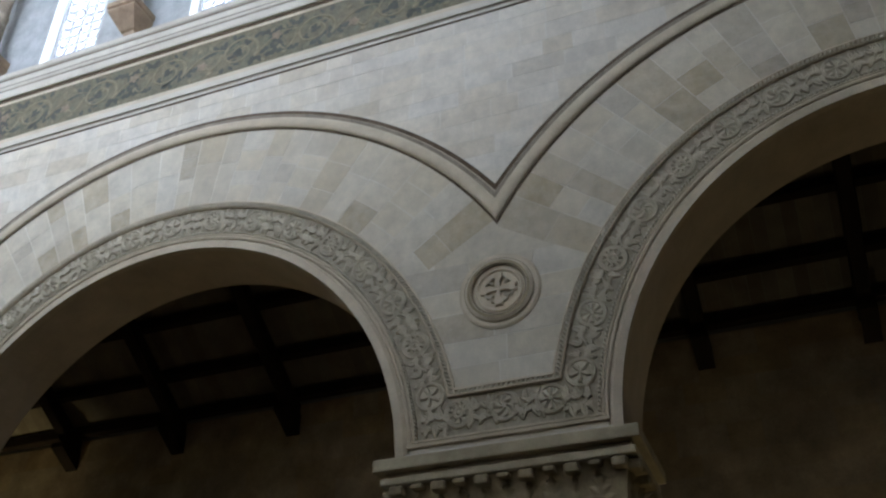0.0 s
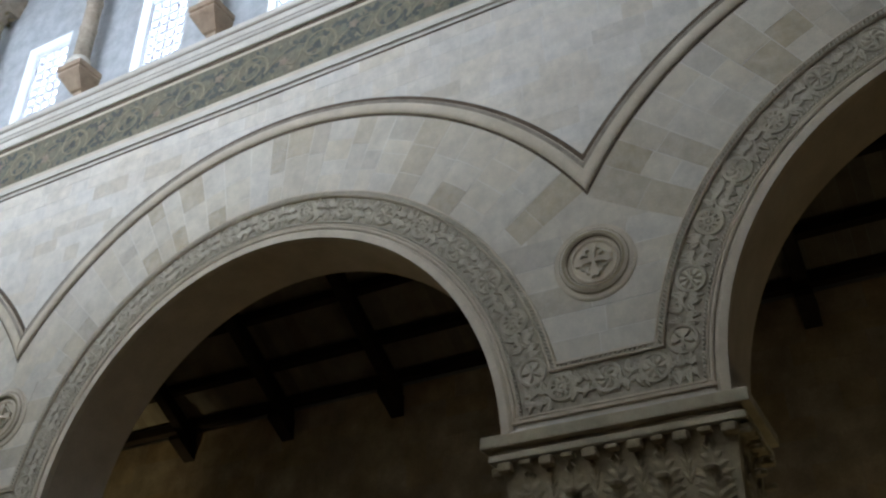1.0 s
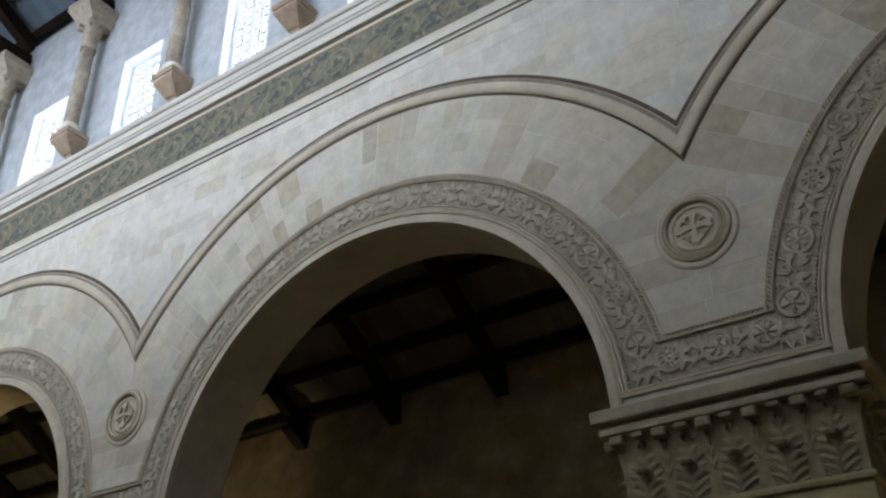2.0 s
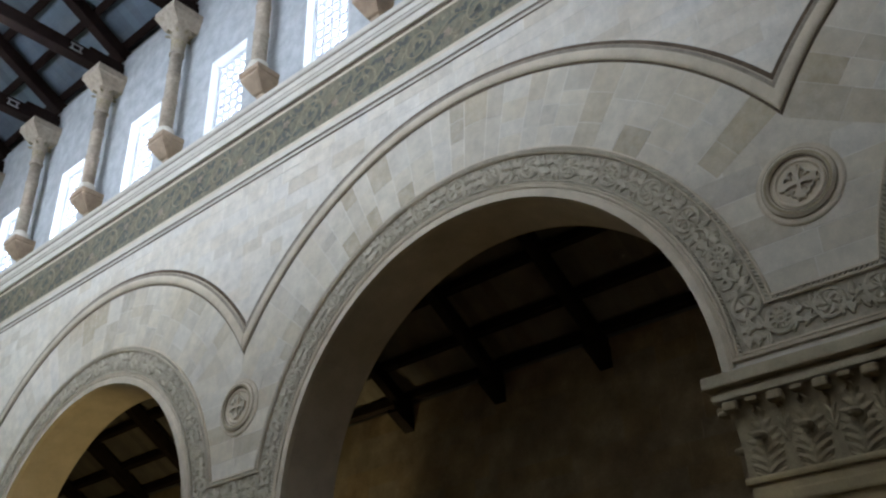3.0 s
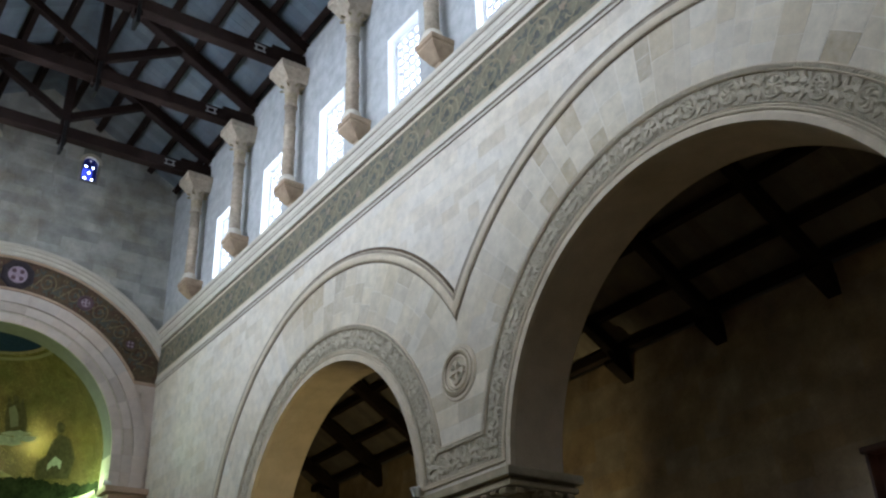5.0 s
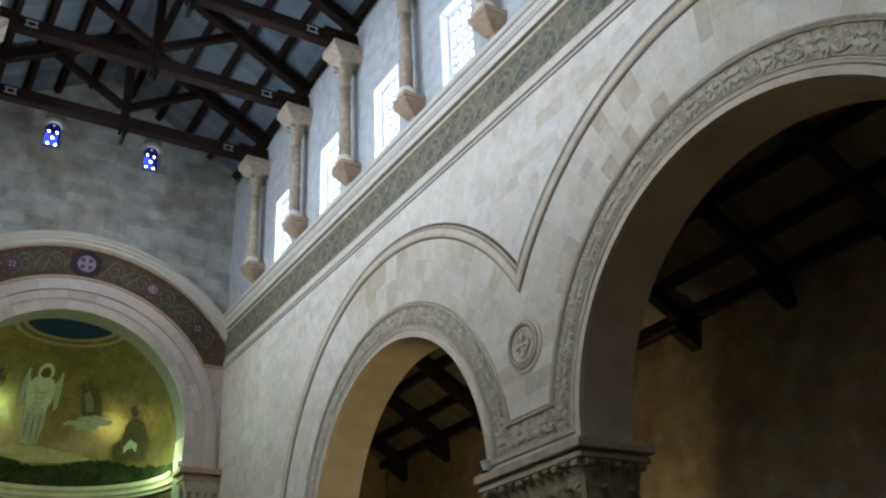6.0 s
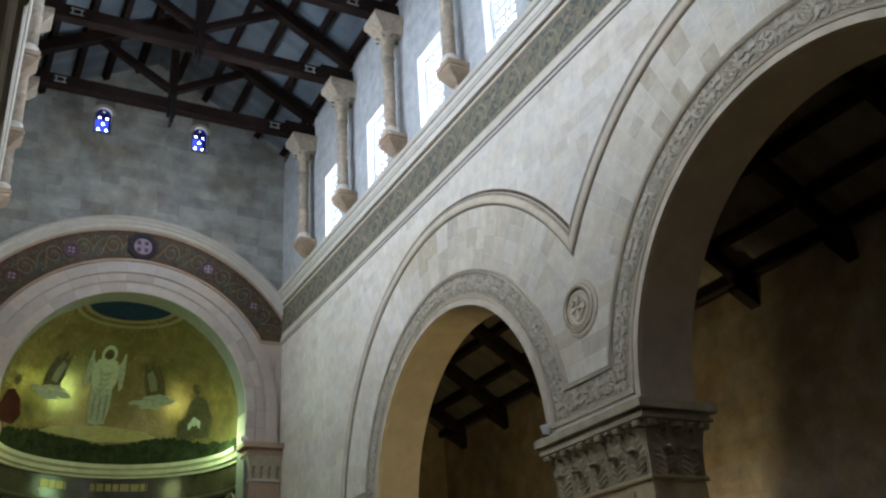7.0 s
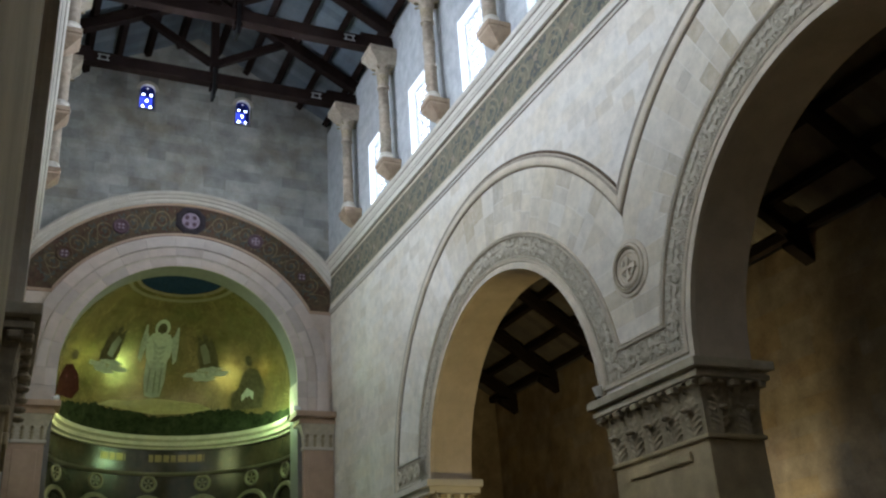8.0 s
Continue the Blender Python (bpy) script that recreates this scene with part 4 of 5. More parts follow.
# ---- upper windows ----
def lattice_mesh(wide, tall, cell, bar=0.022, depth=0.04):
    """Pierced stone: rings in a square net."""
    bm = bmesh.new()
    nu, nv = max(1, round(wide / cell)), max(1, round(tall / cell))
    cu, cv = wide / nu, tall / nv
    for i in range(nu):
        for j in range(nv):
            u, v = -wide / 2 + cu * (i + 0.5), -tall / 2 + cv * (j + 0.5)
            r = cu * 0.44
            rows = []
            for k in range(11):
                a = 2 * math.pi * k / 10
                ca, sa = math.cos(a), math.sin(a)
                rows.append([(u + ca * (r - bar), v + sa * (r - bar), 0), (u + ca * (r - bar), v + sa * (r - bar), depth), (u + ca * r, v + sa * r, depth), (u + ca * r, v + sa * r, 0)])
            grid_faces(bm, rows)
    for i in range(nu + 1):
        u = -wide / 2 + cu * i
        slab(bm, [(u - bar / 2, -tall / 2), (u + bar / 2, -tall / 2), (u + bar / 2, tall / 2), (u - bar / 2, tall / 2)], depth)
    for j in range(nv + 1):
        v = -tall / 2 + cv * j
        slab(bm, [(-wide / 2, v - bar / 2), (wide / 2, v - bar / 2), (wide / 2, v + bar / 2), (-wide / 2, v + bar / 2)], depth)
    return bm


def window():
    """Window in the upper wall; the nave face is x = 0, middle of the sill at the origin."""
    t = thing("window_1", label="tall bright window with pierced white stone lattice", category="window", group="upper nave windows", kind="structure")
    h = WIN_Z1 - WIN_Z0
    bm = bmesh.new()
    x0, x1, f = 0.22, 0.29, 0.05
    box(bm, x0, x1, -WIN_W / 2, -WIN_W / 2 + f, 0, h)
    box(bm, x0, x1, WIN_W / 2 - f, WIN_W / 2, 0, h)
    box(bm, x0, x1, -WIN_W / 2 + f, WIN_W / 2 - f, h - f, h)
    box(bm, x0, x1, -WIN_W / 2 + f, WIN_W / 2 - f, 0, f)
    part("window_frame", bm, white_paint, t)
    for y0, y1, z0, z1 in ((-WIN_W / 2, -WIN_W / 2 + 0.02, 0, h), (WIN_W / 2 - 0.02, WIN_W / 2, 0, h), (-WIN_W / 2 + 0.02, WIN_W / 2 - 0.02, h - 0.02, h), (-WIN_W / 2 + 0.02, WIN_W / 2 - 0.02, 0, 0.02)):
        part("reveal", box(bmesh.new(), -0.004, 0.218, y0, y1, z0, z1), white_paint, t, "white painted reveal")
    bm = lattice_mesh(WIN_W - 2 * f, h - 2 * f, 0.25, 0.031)
    part("lattice", bm, lattice_mat, t, m=Matrix.Translation((0.29, 0, h / 2)) @ ON_WALL)
    pane = part("pane", box(bmesh.new(), 0.30, 0.306, -WIN_W / 2 + f, WIN_W / 2 - f, f, h - f), clear_glass, t)
    pane.visible_shadow = False
    return t


place_all(window(), [side_pose(1, y, WIN_Z0) for y in WIN_Y] + [side_pose(-1, y, WIN_Z0) for y in WIN_NORTH])


# ---- wall columns that carry the trusses ----
def wall_column():
    """Engaged colonnette on a corbel; the wall face is x = 0, z as in the nave."""
    t = thing("wall_column", label="slim round stone column on a faceted corbel below the roof", category="column", group="columns between the upper windows")
    ax = -0.36
    bm = bmesh.new()
    rows = []
    for z, d, w in ((14.87, 0.24, 0.11), (14.96, 0.26, 0.13), (14.98, 0.31, 0.165), (15.26, 0.57, 0.295), (15.30, 0.59, 0.31), (15.36, 0.57, 0.295), (15.38, 0.61, 0.325), (15.50, 0.61, 0.325)):
        rows.append([(0.0, -w, z), (-d, -w, z), (-d, w, z), (0.0, w, z)])
    vs = grid_faces(bm, rows, closed=True)
    bm.faces.new(vs[0]), bm.faces.new(vs[-1])
    part("corbel", bm, backlit_stone, t, "faceted corbel with backlit shade in its brown")
    bm = lathe(bmesh.new(), [(0.26, 15.50), (0.27, 15.56), (0.235, 15.64), (0.21, 15.67), (0.22, 15.73), (0.18, 15.77)], 20, (ax, 0))
    part("base", bm, moulding, t, "pale round base", smooth=False)
    bm = lathe(bmesh.new(), [(0.175, 15.77), (0.172, 16.58), (0.188, 16.60), (0.188, 16.66), (0.170, 16.68), (0.166, 17.40), (0.182, 17.42), (0.182, 17.48), (0.164, 17.50), (0.16, 18.12)], 20, (ax, 0))
    part("shaft", bm, column_stone, t, smooth=True)
    bm = lathe(bmesh.new(), [(0.20, 18.12), (0.205, 18.17), (0.17, 18.20), (0.18, 18.52), (0.25, 18.84), (0.29, 18.93)], 16, (ax, 0))
    part("capital", bm, column_stone, t)
    for k in range(8):
        m = Matrix.Translation((ax, 0, 18.2)) @ Matrix.Rotation(k * math.pi / 4, 4, "Z") @ Matrix.Translation((-0.14, 0, 0))
        piece("leaf", COL_LEAF, t, m)
    bm = bmesh.new()
    rows = []
    for z, d, w in ((18.92, 0.62, 0.27), (18.99, 0.66, 0.31), (19.22, 0.85, 0.385), (19.27, 0.90, 0.42), (19.46, 0.90, 0.42)):
        rows.append([(0.0, -w, z), (-d, -w, z), (-d, w, z), (0.0, w, z)])
    vs = grid_faces(bm, rows, closed=True)
    bm.faces.new(vs[0]), bm.faces.new(vs[-1])
    part("impost_block", bm, column_stone, t)
    return t


COL_LEAF = acanthus(0.68, 0.22, 2.2, 3.0)
place_all(wall_column(), [side_pose(s, y) for s in (1, -1) for y in COL_Y])


# ---- roof ----
def roof_z(x):
    return RIDGE - 0.11 - 0.55 * abs(x)


def truss():
    t = thing("roof_truss", label="dark stained timber roof truss with king post and struts", category="roof truss", group="roof trusses")
    part("tie_beam", beam(bmesh.new(), (-5.0, 0, 19.70), (5.0, 0, 19.70), 0.34, 0.42), timber, t)
    for s in (-1, 1):
        part("rafter", beam(bmesh.new(), (s * 5.05, 0, roof_z(5.05) - 0.24), (s * 0.05, 0, roof_z(0) - 0.24), 0.32, 0.40), timber, t)
        part("strut", beam(bmesh.new(), (s * 0.1, 0, 20.35), (s * 2.35, 0, roof_z(2.35) - 0.42), 0.22, 0.26), timber, t)
        part("wall_brace", beam(bmesh.new(), (s * 4.98, 0, 19.98), (s * 3.9, 0, 19.98), 0.30, 0.16), timber, t)
        bm = bmesh.new()
        for dx in (-0.12, 0.12):
            box(bm, s * 3.5 + dx - 0.02, s * 3.5 + dx + 0.02, -0.195, -0.17, 19.60, 19.80)
        for dz in (19.60, 19.78):
            box(bm, s * 3.5 - 0.18, s * 3.5 + 0.18, -0.20, -0.172, dz, dz + 0.03)
        part("iron_strap", bm, iron, t, "pale iron strap")
    part("king_post", beam(bmesh.new(), (0, 0, 19.30), (0, 0, roof_z(0) - 0.1), 0.26, 0.26, up=(0, 1, 0)), timber, t)
    bm = bmesh.new()
    box(bm, -0.05, 0.05, -0.20, 0.20, 18.98, 20.1)
    part("stirrup", bm, dark_iron, t, "black iron stirrup")
    return t


place_all(truss(), [Matrix.Translation((0, y, 0)) for y in COL_Y])
for s in (-1, 1):
    for x in (4.92, 3.88, 2.86, 1.82, 0.72):
        z = roof_z(x)
        bm = beam(bmesh.new(), (s * x, WEST, z + 0.09), (s * x, EAST, z + 0.09), 0.23, 0.24, up=(s * 0.48, 0, 0.88))
        solo("purlin", bm, timber, "dark stained timber purlin under the roof boards", "purlin", group="roof purlins")
    verts, faces = [], []
    y = WEST
    while y < EAST:
        for i in range(1):
            pts = [(s * 5.7, roof_z(5.7) + 0.20), (s * 0.0, roof_z(0) + 0.20)]
            base, g = len(verts), 0.002
            for yy in (y + g, y + 0.30 - g):
                for x, z in pts:
                    verts += [(x, yy, z), (x, yy, z + 0.05)]
            faces += [[base, base + 2, base + 6, base + 4], [base + 1, base + 3, base + 7, base + 5], [base, base + 1, base + 3, base + 2], [base + 4, base + 5, base + 7, base + 6]]
        y += 0.30
    me = bpy.data.meshes.new("ceiling")
    me.from_pydata(verts, [], faces)
    me.materials.append(board)
    tagged(put(new("ceiling"if s > 0 else "ceiling_north", me), None, Matrix()), "pale bluish boarded underside of the pitched roof", "ceiling", kind="structure")
    bm = bmesh.new()
    a, b = (s * 6.4, roof_z(6.4) + 0.40), (0, roof_z(0) + 0.40)
    grid_faces(bm, [[(a[0], WEST - 1, a[1]), (b[0], WEST - 1, b[1]), (b[0], WEST - 1, b[1] + 0.1), (a[0], WEST - 1, a[1] + 0.1)], [(a[0], EAST + 1, a[1]), (b[0], EAST + 1, b[1]), (b[0], EAST + 1, b[1] + 0.1), (a[0], EAST + 1, a[1] + 0.1)]], closed=True)
    solo("roof_covering" if s > 0 else "roof_covering_north", bm, plaster, "plain roof covering over the nave", "roof", "structure")
    # eaves between wall head and roof
    solo("wall_head" if s > 0 else "wall_head_north", box(bmesh.new(), s * (HALF + 0.15), s * (HALF + 0.6), WEST, EAST, WALL_TOP, roof_z(5.4) + 0.5), plaster, "plain wall head below the eaves", "wall", "structure")


# ---- the apse ----
APSE_C = Vector((0, EAST + 0.9, 10.4))


def dome_point(az, s, r=4.0):
    """A point of the apse shell: az degrees from the axis, s metres up the shell from the foot of the half dome."""
    a = radians(az)
    if s <= 0:
        return APSE_C + Vector((r * math.sin(a), r * math.cos(a), s))
    e = s / 4.0
    return APSE_C + Vector((r * math.cos(e) * math.sin(a), r * math.cos(e) * math.cos(a), r * math.sin(e)))


def shell(bm, az0, az1, s0, s1, r, na=40, ns=20):
    grid_faces(bm, [[dome_point(az0 + (az1 - az0) * i / na, s0 + (s1 - s0) * j / ns, r) for i in range(na + 1)] for j in range(ns + 1)])
    return bm


apse = thing("apse", Matrix.Translation((0, EAST + 0.9, 0)), "gold mosaic apse half dome above a curved marble wall", "apse", kind="structure")
IDENT = Matrix()
part("half_dome", shell(bmesh.new(), -90, 90, -0.95, 6.28, 4.0), dome_gold, apse, "gold and green mosaic half dome", IDENT, True)
part("outer_shell", shell(bmesh.new(), -92, 92, -10.4, 6.28, 4.3), plaster, apse, "", IDENT)
part("curved_wall", shell(bmesh.new(), -90, 90, -10.4, -2.2, 4.0, 80, 2), dark_marble, apse, "dark polished marble curved wall", IDENT, True)
part("dark_band", shell(bmesh.new(), -90, 90, -2.25, -1.3, 3.99, 80, 2), dark_marble, apse, "dark polished band", IDENT, True)


def ring(z, prof, name, mat, label):
    """A moulding round the apse wall; prof of (depth into the apse, height)."""
    bm = bmesh.new()
    rows = [[APSE_C + Vector(((4.0 - d) * math.sin(radians(a)), (4.0 - d) * math.cos(radians(a)), z - 10.4 + h)) for d, h in prof] for a in np.linspace(-90, 90, 49)]
    vs = grid_faces(bm, rows, closed=True)
    part(name, bm, mat, apse, label, IDENT)


ring(9.06, [(-0.02, 0.0), (0.10, 0.0), (0.12, 0.07), (0.20, 0.12), (0.22, 0.24), (0.30, 0.32), (0.32, 0.45), (-0.02, 0.47)], "ring_cornice", cornice_marble, "pale marble ring cornice")
ring(8.12, [(-0.02, 0.0), (0.05, 0.0), (0.12, 0.06), (0.14, 0.12), (-0.02, 0.13)], "ring_ledge", marble, "thin marble ledge")
# gold bars stand for the lettering that cannot be read
for a0, a1 in ((-29.5, -16), (-4, 24)):
    a = a0
    while a < a1:
        w = rng.uniform(2.0, 4.5)
        part("gold_bar", shell(bmesh.new(), a, min(a + w, a1), -1.78, -1.52, 3.97, 3, 1), bright_gold, apse, "", IDENT)
        a += w + 0.7


def patch(name, outline, mat, r=3.975, label=""):
    """A plain coloured shape of the mosaic, outline of (degrees, metres up)."""
    bm = bmesh.new()
    n = len(outline)
    ca, cs = sum(p[0] for p in outline) / n, sum(p[1] for p in outline) / n
    rows = []
    for k in range(5):
        f = k / 4
        rows.append([dome_point(ca + (a - ca) * f, cs + (s - cs) * f, r - 0.004 + 0.008 * f) for a, s in outline])
    grid_faces(bm, rows[1:], closed=True)
    c = bm.verts.new(dome_point(ca, cs, r - 0.004))
    bm.verts.ensure_lookup_table()
    ring0 = [bm.verts[i] for i in range(n)]
    for i in range(n):
        bm.faces.new((c, ring0[i], ring0[(i + 1) % n]))
    return part(name, bm, mat, apse, label, IDENT)


def oval(ca, cs, wa, hs, n=18, rough=0.0, lobes=0):
    return [(ca + wa * math.cos(t) * (1 + rough * math.sin(lobes * t + ca)), cs + hs * math.sin(t) * (1 + rough * math.cos((lobes + 1) * t))) for t in np.linspace(0, 2 * math.pi, n + 1)[:-1]]


# ground of the mosaic picture
edge = [(-90, -0.55), (-75, -0.42), (-59, -0.2), (-50, -0.12), (-42, -0.02), (-34, 0.10), (-24, 0.02), (-14, -0.06), (-3, -0.12), (8, -0.10), (17, -0.04), (26, 0.08), (35, 0.05), (44, -0.1), (52, -0.26), (62, -0.35), (74, -0.48), (90, -0.6)]
jag = []
for (a0, s0), (a1, s1) in zip(edge, edge[1:]):
    for k in range(6):
        f = k / 6
        jag.append((a0 + (a1 - a0) * f, s0 + (s1 - s0) * f + rng.uniform(-0.06, 0.10)))
jag.append(edge[-1])
bm = bmesh.new()
grid_faces(bm, [[dome_point(a, -0.9, 3.985) for a, s in jag], [dome_point(a, (-0.9 + s) / 2, 3.985) for a, s in jag], [dome_point(a, s, 3.985) for a, s in jag]])
part("hill", bm, dome_hill, apse, "dark green wooded hill in mosaic", IDENT)
patch("sand", [(-34, 0.08), (-27, 0.32), (-15, 0.40), (-4, 0.55), (8, 0.48), (20, 0.36), (27, 0.12), (14, 0.0), (-3, -0.06), (-20, 0.06)], dome_sand, 3.98)
# plain pale and dark shapes of the picture
patch("robe", [(-8.6, 0.62), (-5, 0.55), (-0.6, 0.62), (1.4, 1.2), (1.8, 1.9), (-10.4, 1.9), (-10.0, 1.2)], dome_cloud, 3.976, "plain grey-green shape")
for s0 in (-1, 1):
    patch("wing", [(-4.3 + s0 * da, sv) for da, sv in ((7.0, 2.75), (9.4, 2.95), (11.4, 3.3), (12.6, 3.25), (12.2, 2.5), (11.4, 1.95), (9.4, 1.8), (8.6, 2.2))], dome_cloud, 3.974, "plain pale shape")
patch("drape", [(-11.0, 2.0), (-8.0, 1.72), (-4.0, 1.62), (0.4, 1.76), (3.2, 2.1), (4.6, 2.6), (2.2, 2.95), (-4.0, 3.06), (-10.6, 2.95), (-13.2, 2.6)], dome_white, 3.971, "plain pale shape")
for k in range(3):
    rows = [(-9.5 + 1.2 * k, 2.72 - 0.2 * k), (-6.5, 2.36 - 0.2 * k), (-3.0, 2.30 - 0.2 * k), (1.5 - k, 2.55 - 0.2 * k), (-3.0, 2.36 - 0.2 * k), (-6.5, 2.43 - 0.2 * k)]
    patch("fold", rows, dome_cloud, 3.966)
for a in (-7.5, -4.2, -1.2):
    patch("fold", [(a - 0.4, 0.75), (a + 0.3, 0.75), (a + 0.5, 1.65), (a - 0.1, 1.65)], marble, 3.969)
patch("pale_disc", oval(-4.3, 3.22, 5.6, 0.36), dome_white, 3.98, "plain pale disc")
patch("grey_disc", oval(-4.3, 3.18, 3.4, 0.24), dome_brown, 3.97)
for ca, f in ((-34, 1), (26, -1)):
    patch("dark_shape", [(ca + f * da, sv) for da, sv in ((-5.5, 1.62), (0, 1.56), (5.0, 1.62), (6.0, 2.05), (5.6, 2.5), (4.6, 2.98), (3.4, 2.6), (1.8, 2.72), (-1.6, 2.76), (-3.0, 2.58), (-4.4, 2.9), (-5.6, 2.45), (-6.2, 2.0))], dome_brown, label="plain dark shape")
    patch("dark_disc", oval(ca, 2.84, 2.0, 0.15), dome_brown)
    patch("pale_patch", [(ca + f * da, sv) for da, sv in ((-1.5, 1.86), (2.6, 1.8), (3.4, 2.1), (4.2, 2.5), (0.6, 2.62), (-1.2, 2.3))], marble, 3.968)
for ca, cs in ((-33, 1.5), (24.5, 1.48)):
    for k in range(4):
        patch("cloud", oval(ca + (-9, 3, 9, -2)[k] * 0.7, cs + (-0.05, 0.12, -0.06, -0.2)[k], 7.0, 0.10, 14, 0.2, 4), dome_cloud, 3.972 - k * 0.002)
patch("dark_shape", [(-68, -0.1), (-52, 0.0), (-47, 0.4), (-50, 0.9), (-57, 1.15), (-63, 1.0), (-66, 0.5)], dome_red, label="plain dark red-brown shape")
patch("dark_shape", oval(-58, 1.45, 3.0, 0.18), dome_brown)
patch("dark_shape", [(38, 0.0), (57, -0.1), (60, 0.6), (57, 1.3), (51, 1.5), (46, 1.3), (43, 0.8), (38, 0.6)], dome_brown, label="plain dark shape")
patch("pale_patch", [(44, 0.0), (51, 0.05), (52, 0.55), (48, 0.75), (44, 0.5)], dome_white, 3.966)
patch("dark_shape", oval(52, 1.72, 2.6, 0.2), dome_brown)
# blue crown of the dome
bm = bmesh.new()
grid_faces(bm, [[dome_point(a, s, 3.97) for a in np.linspace(-90, 90, 37)] for s in (4.85, 5.2, 5.6, 6.0, 6.25)])
part("crown", bm, dome_blue, apse, "blue mosaic crown of the dome", IDENT)
for s0, mat in ((4.70, mosaic_rose), (4.42, mosaic_gold)):
    bm = bmesh.new()
    grid_faces(bm, [[dome_point(a, s, 3.972) for a in np.linspace(-90, 90, 37)] for s in (s0, s0 + 0.07, s0 + 0.13)])
    part("band", bm, mat, apse, "", IDENT)
# medallions of the curved wall, with slender colonnettes added for candle-like white sticks
for az in (-59, -31, -3.5, 23.5, 51, 77):
    bm = bmesh.new()
    for r0, r1, pr in ((0.19, 0.31, 0.06), ):
        rows = []
        for k in range(25):
            t = 2 * math.pi * k / 24
            rows.append([dome_point(az + math.degrees(q * math.cos(t) / 4), -2.55 + q * math.sin(t), 4.0 - w) for q, w in ((r0, 0.01), (r0 + 0.03, pr), (r1 - 0.03, pr), (r1, 0.01))])
        grid_faces(bm, rows)
    part("medallion", bm, ring_stone, apse, "pale round wall medallion", IDENT)
    bm = bmesh.new()
    for k in range(5):
        t = 2 * math.pi * k / 5 + 0.3
        pts = [dome_point(az + math.degrees(q * math.cos(t + d) / 4), -2.55 + q * math.sin(t + d), 3.975) for q, d in ((0.03, -0.5), (0.17, -0.25), (0.17, 0.25), (0.03, 0.5))]
        bm.faces.new([bm.verts.new(p) for p in pts])
    part("star", bm, ring_stone, apse, "", IDENT)
    for dz, da in ((-3.15, 0),):
        bm = bmesh.new()
        rows = []
        for k in range(17):
            t = math.pi * k / 16
            rows.append([dome_point(az + math.degrees(q * math.cos(t) / 4), -3.75 + q * math.sin(t) * 1.05, 4.0 - w) for q, w in ((0.62, 0.0), (0.64, 0.08), (0.76, 0.08), (0.78, 0.0))])
        grid_faces(bm, rows)
        part("blind_arch", bm, ring_stone, apse, "carved blind arch", IDENT)
for az in (-73, -45, -17, 10, 37, 64):
    p = dome_point(az, -2.2, 3.86)
    bm = lathe(bmesh.new(), [(0.10, 4.0), (0.07, 4.15), (0.065, 6.6), (0.11, 6.78), (0.11, 6.9)], 12, (p.x, p.y))
    part("colonnette", bm, dome_white, apse, "white colonnette added for a candle-like stick", IDENT)


# arch of the apse: stepped marble voussoirs, mosaic frieze and cornice
EAST_M = Matrix(((0, 1, 0, 0), (1, 0, 0, EAST), (0, 0, 1, 10.46), (0, 0, 0, 1)))
apse_arch = thing("apse_arch", Matrix.Translation((0, EAST, 0)), "stepped pale marble arch with a brown mosaic frieze above it", "arch", kind="structure")


def east_arc(profile, n=64, a0=0.0, a1=math.pi, clip=None):
    bm = bmesh.new()
    arc_sweep(bm, profile, a0, a1, n, clip, clip)
    bm.transform(EAST_M)
    return bm


for s in (-1, 1):
    for r0, r1, pr in ((3.785, 4.12, 0.05), (4.12, 4.44, 0.10), (4.44, 4.84, 0.15)):
        for z0, z1 in ((9.34, 9.90), (9.904, 10.46)):
            part("jamb_stone", box(bmesh.new(), s * r0, s * r1, EAST - pr, EAST + (0.9 if r0 < 4 else 0.0), z0, z1 - 0.002), moulding_pieces, apse_arch, "", IDENT)
for r0, r1, pr in ((3.785, 4.10, 0.05), (4.14, 4.42, 0.10), (4.46, 4.84, 0.15)):
    n = 15
    for k in range(n):
        a0, a1 = math.pi * k / n + 0.0006, math.pi * (k + 1) / n - 0.0006
        part("voussoir", east_arc([(r0, 0.0), (r0, pr), (r1, pr), (r1, 0.0)], 3, a0, a1), moulding_pieces, apse_arch, "", IDENT)
for r in (4.12, 4.44):
    part("bead", east_arc([(r - 0.03, 0.0), (r - 0.03, 0.06), (r + 0.03, 0.06), (r + 0.03, 0.0)]), carved, apse_arch, "", IDENT)
# frieze field, bounded by the side walls and by its level foot
bm = bmesh.new()
rows = []
for k in range(73):
    a = math.pi * k / 72
    row = []
    for f in (0, 0.25, 0.5, 0.75, 1.0):
        r = 4.84 + f * (6.12 - 4.84)
        x, z = r * math.cos(a), 10.46 + r * math.sin(a)
        row.append((max(-4.99, min(4.99, x)), EAST - 0.022, max(13.0, z)))
    rows.append(row)
grid_faces(bm, rows)
part("frieze_field", bm, mosaic_dark, apse_arch, "dark brown mosaic with gold scrolls", IDENT)
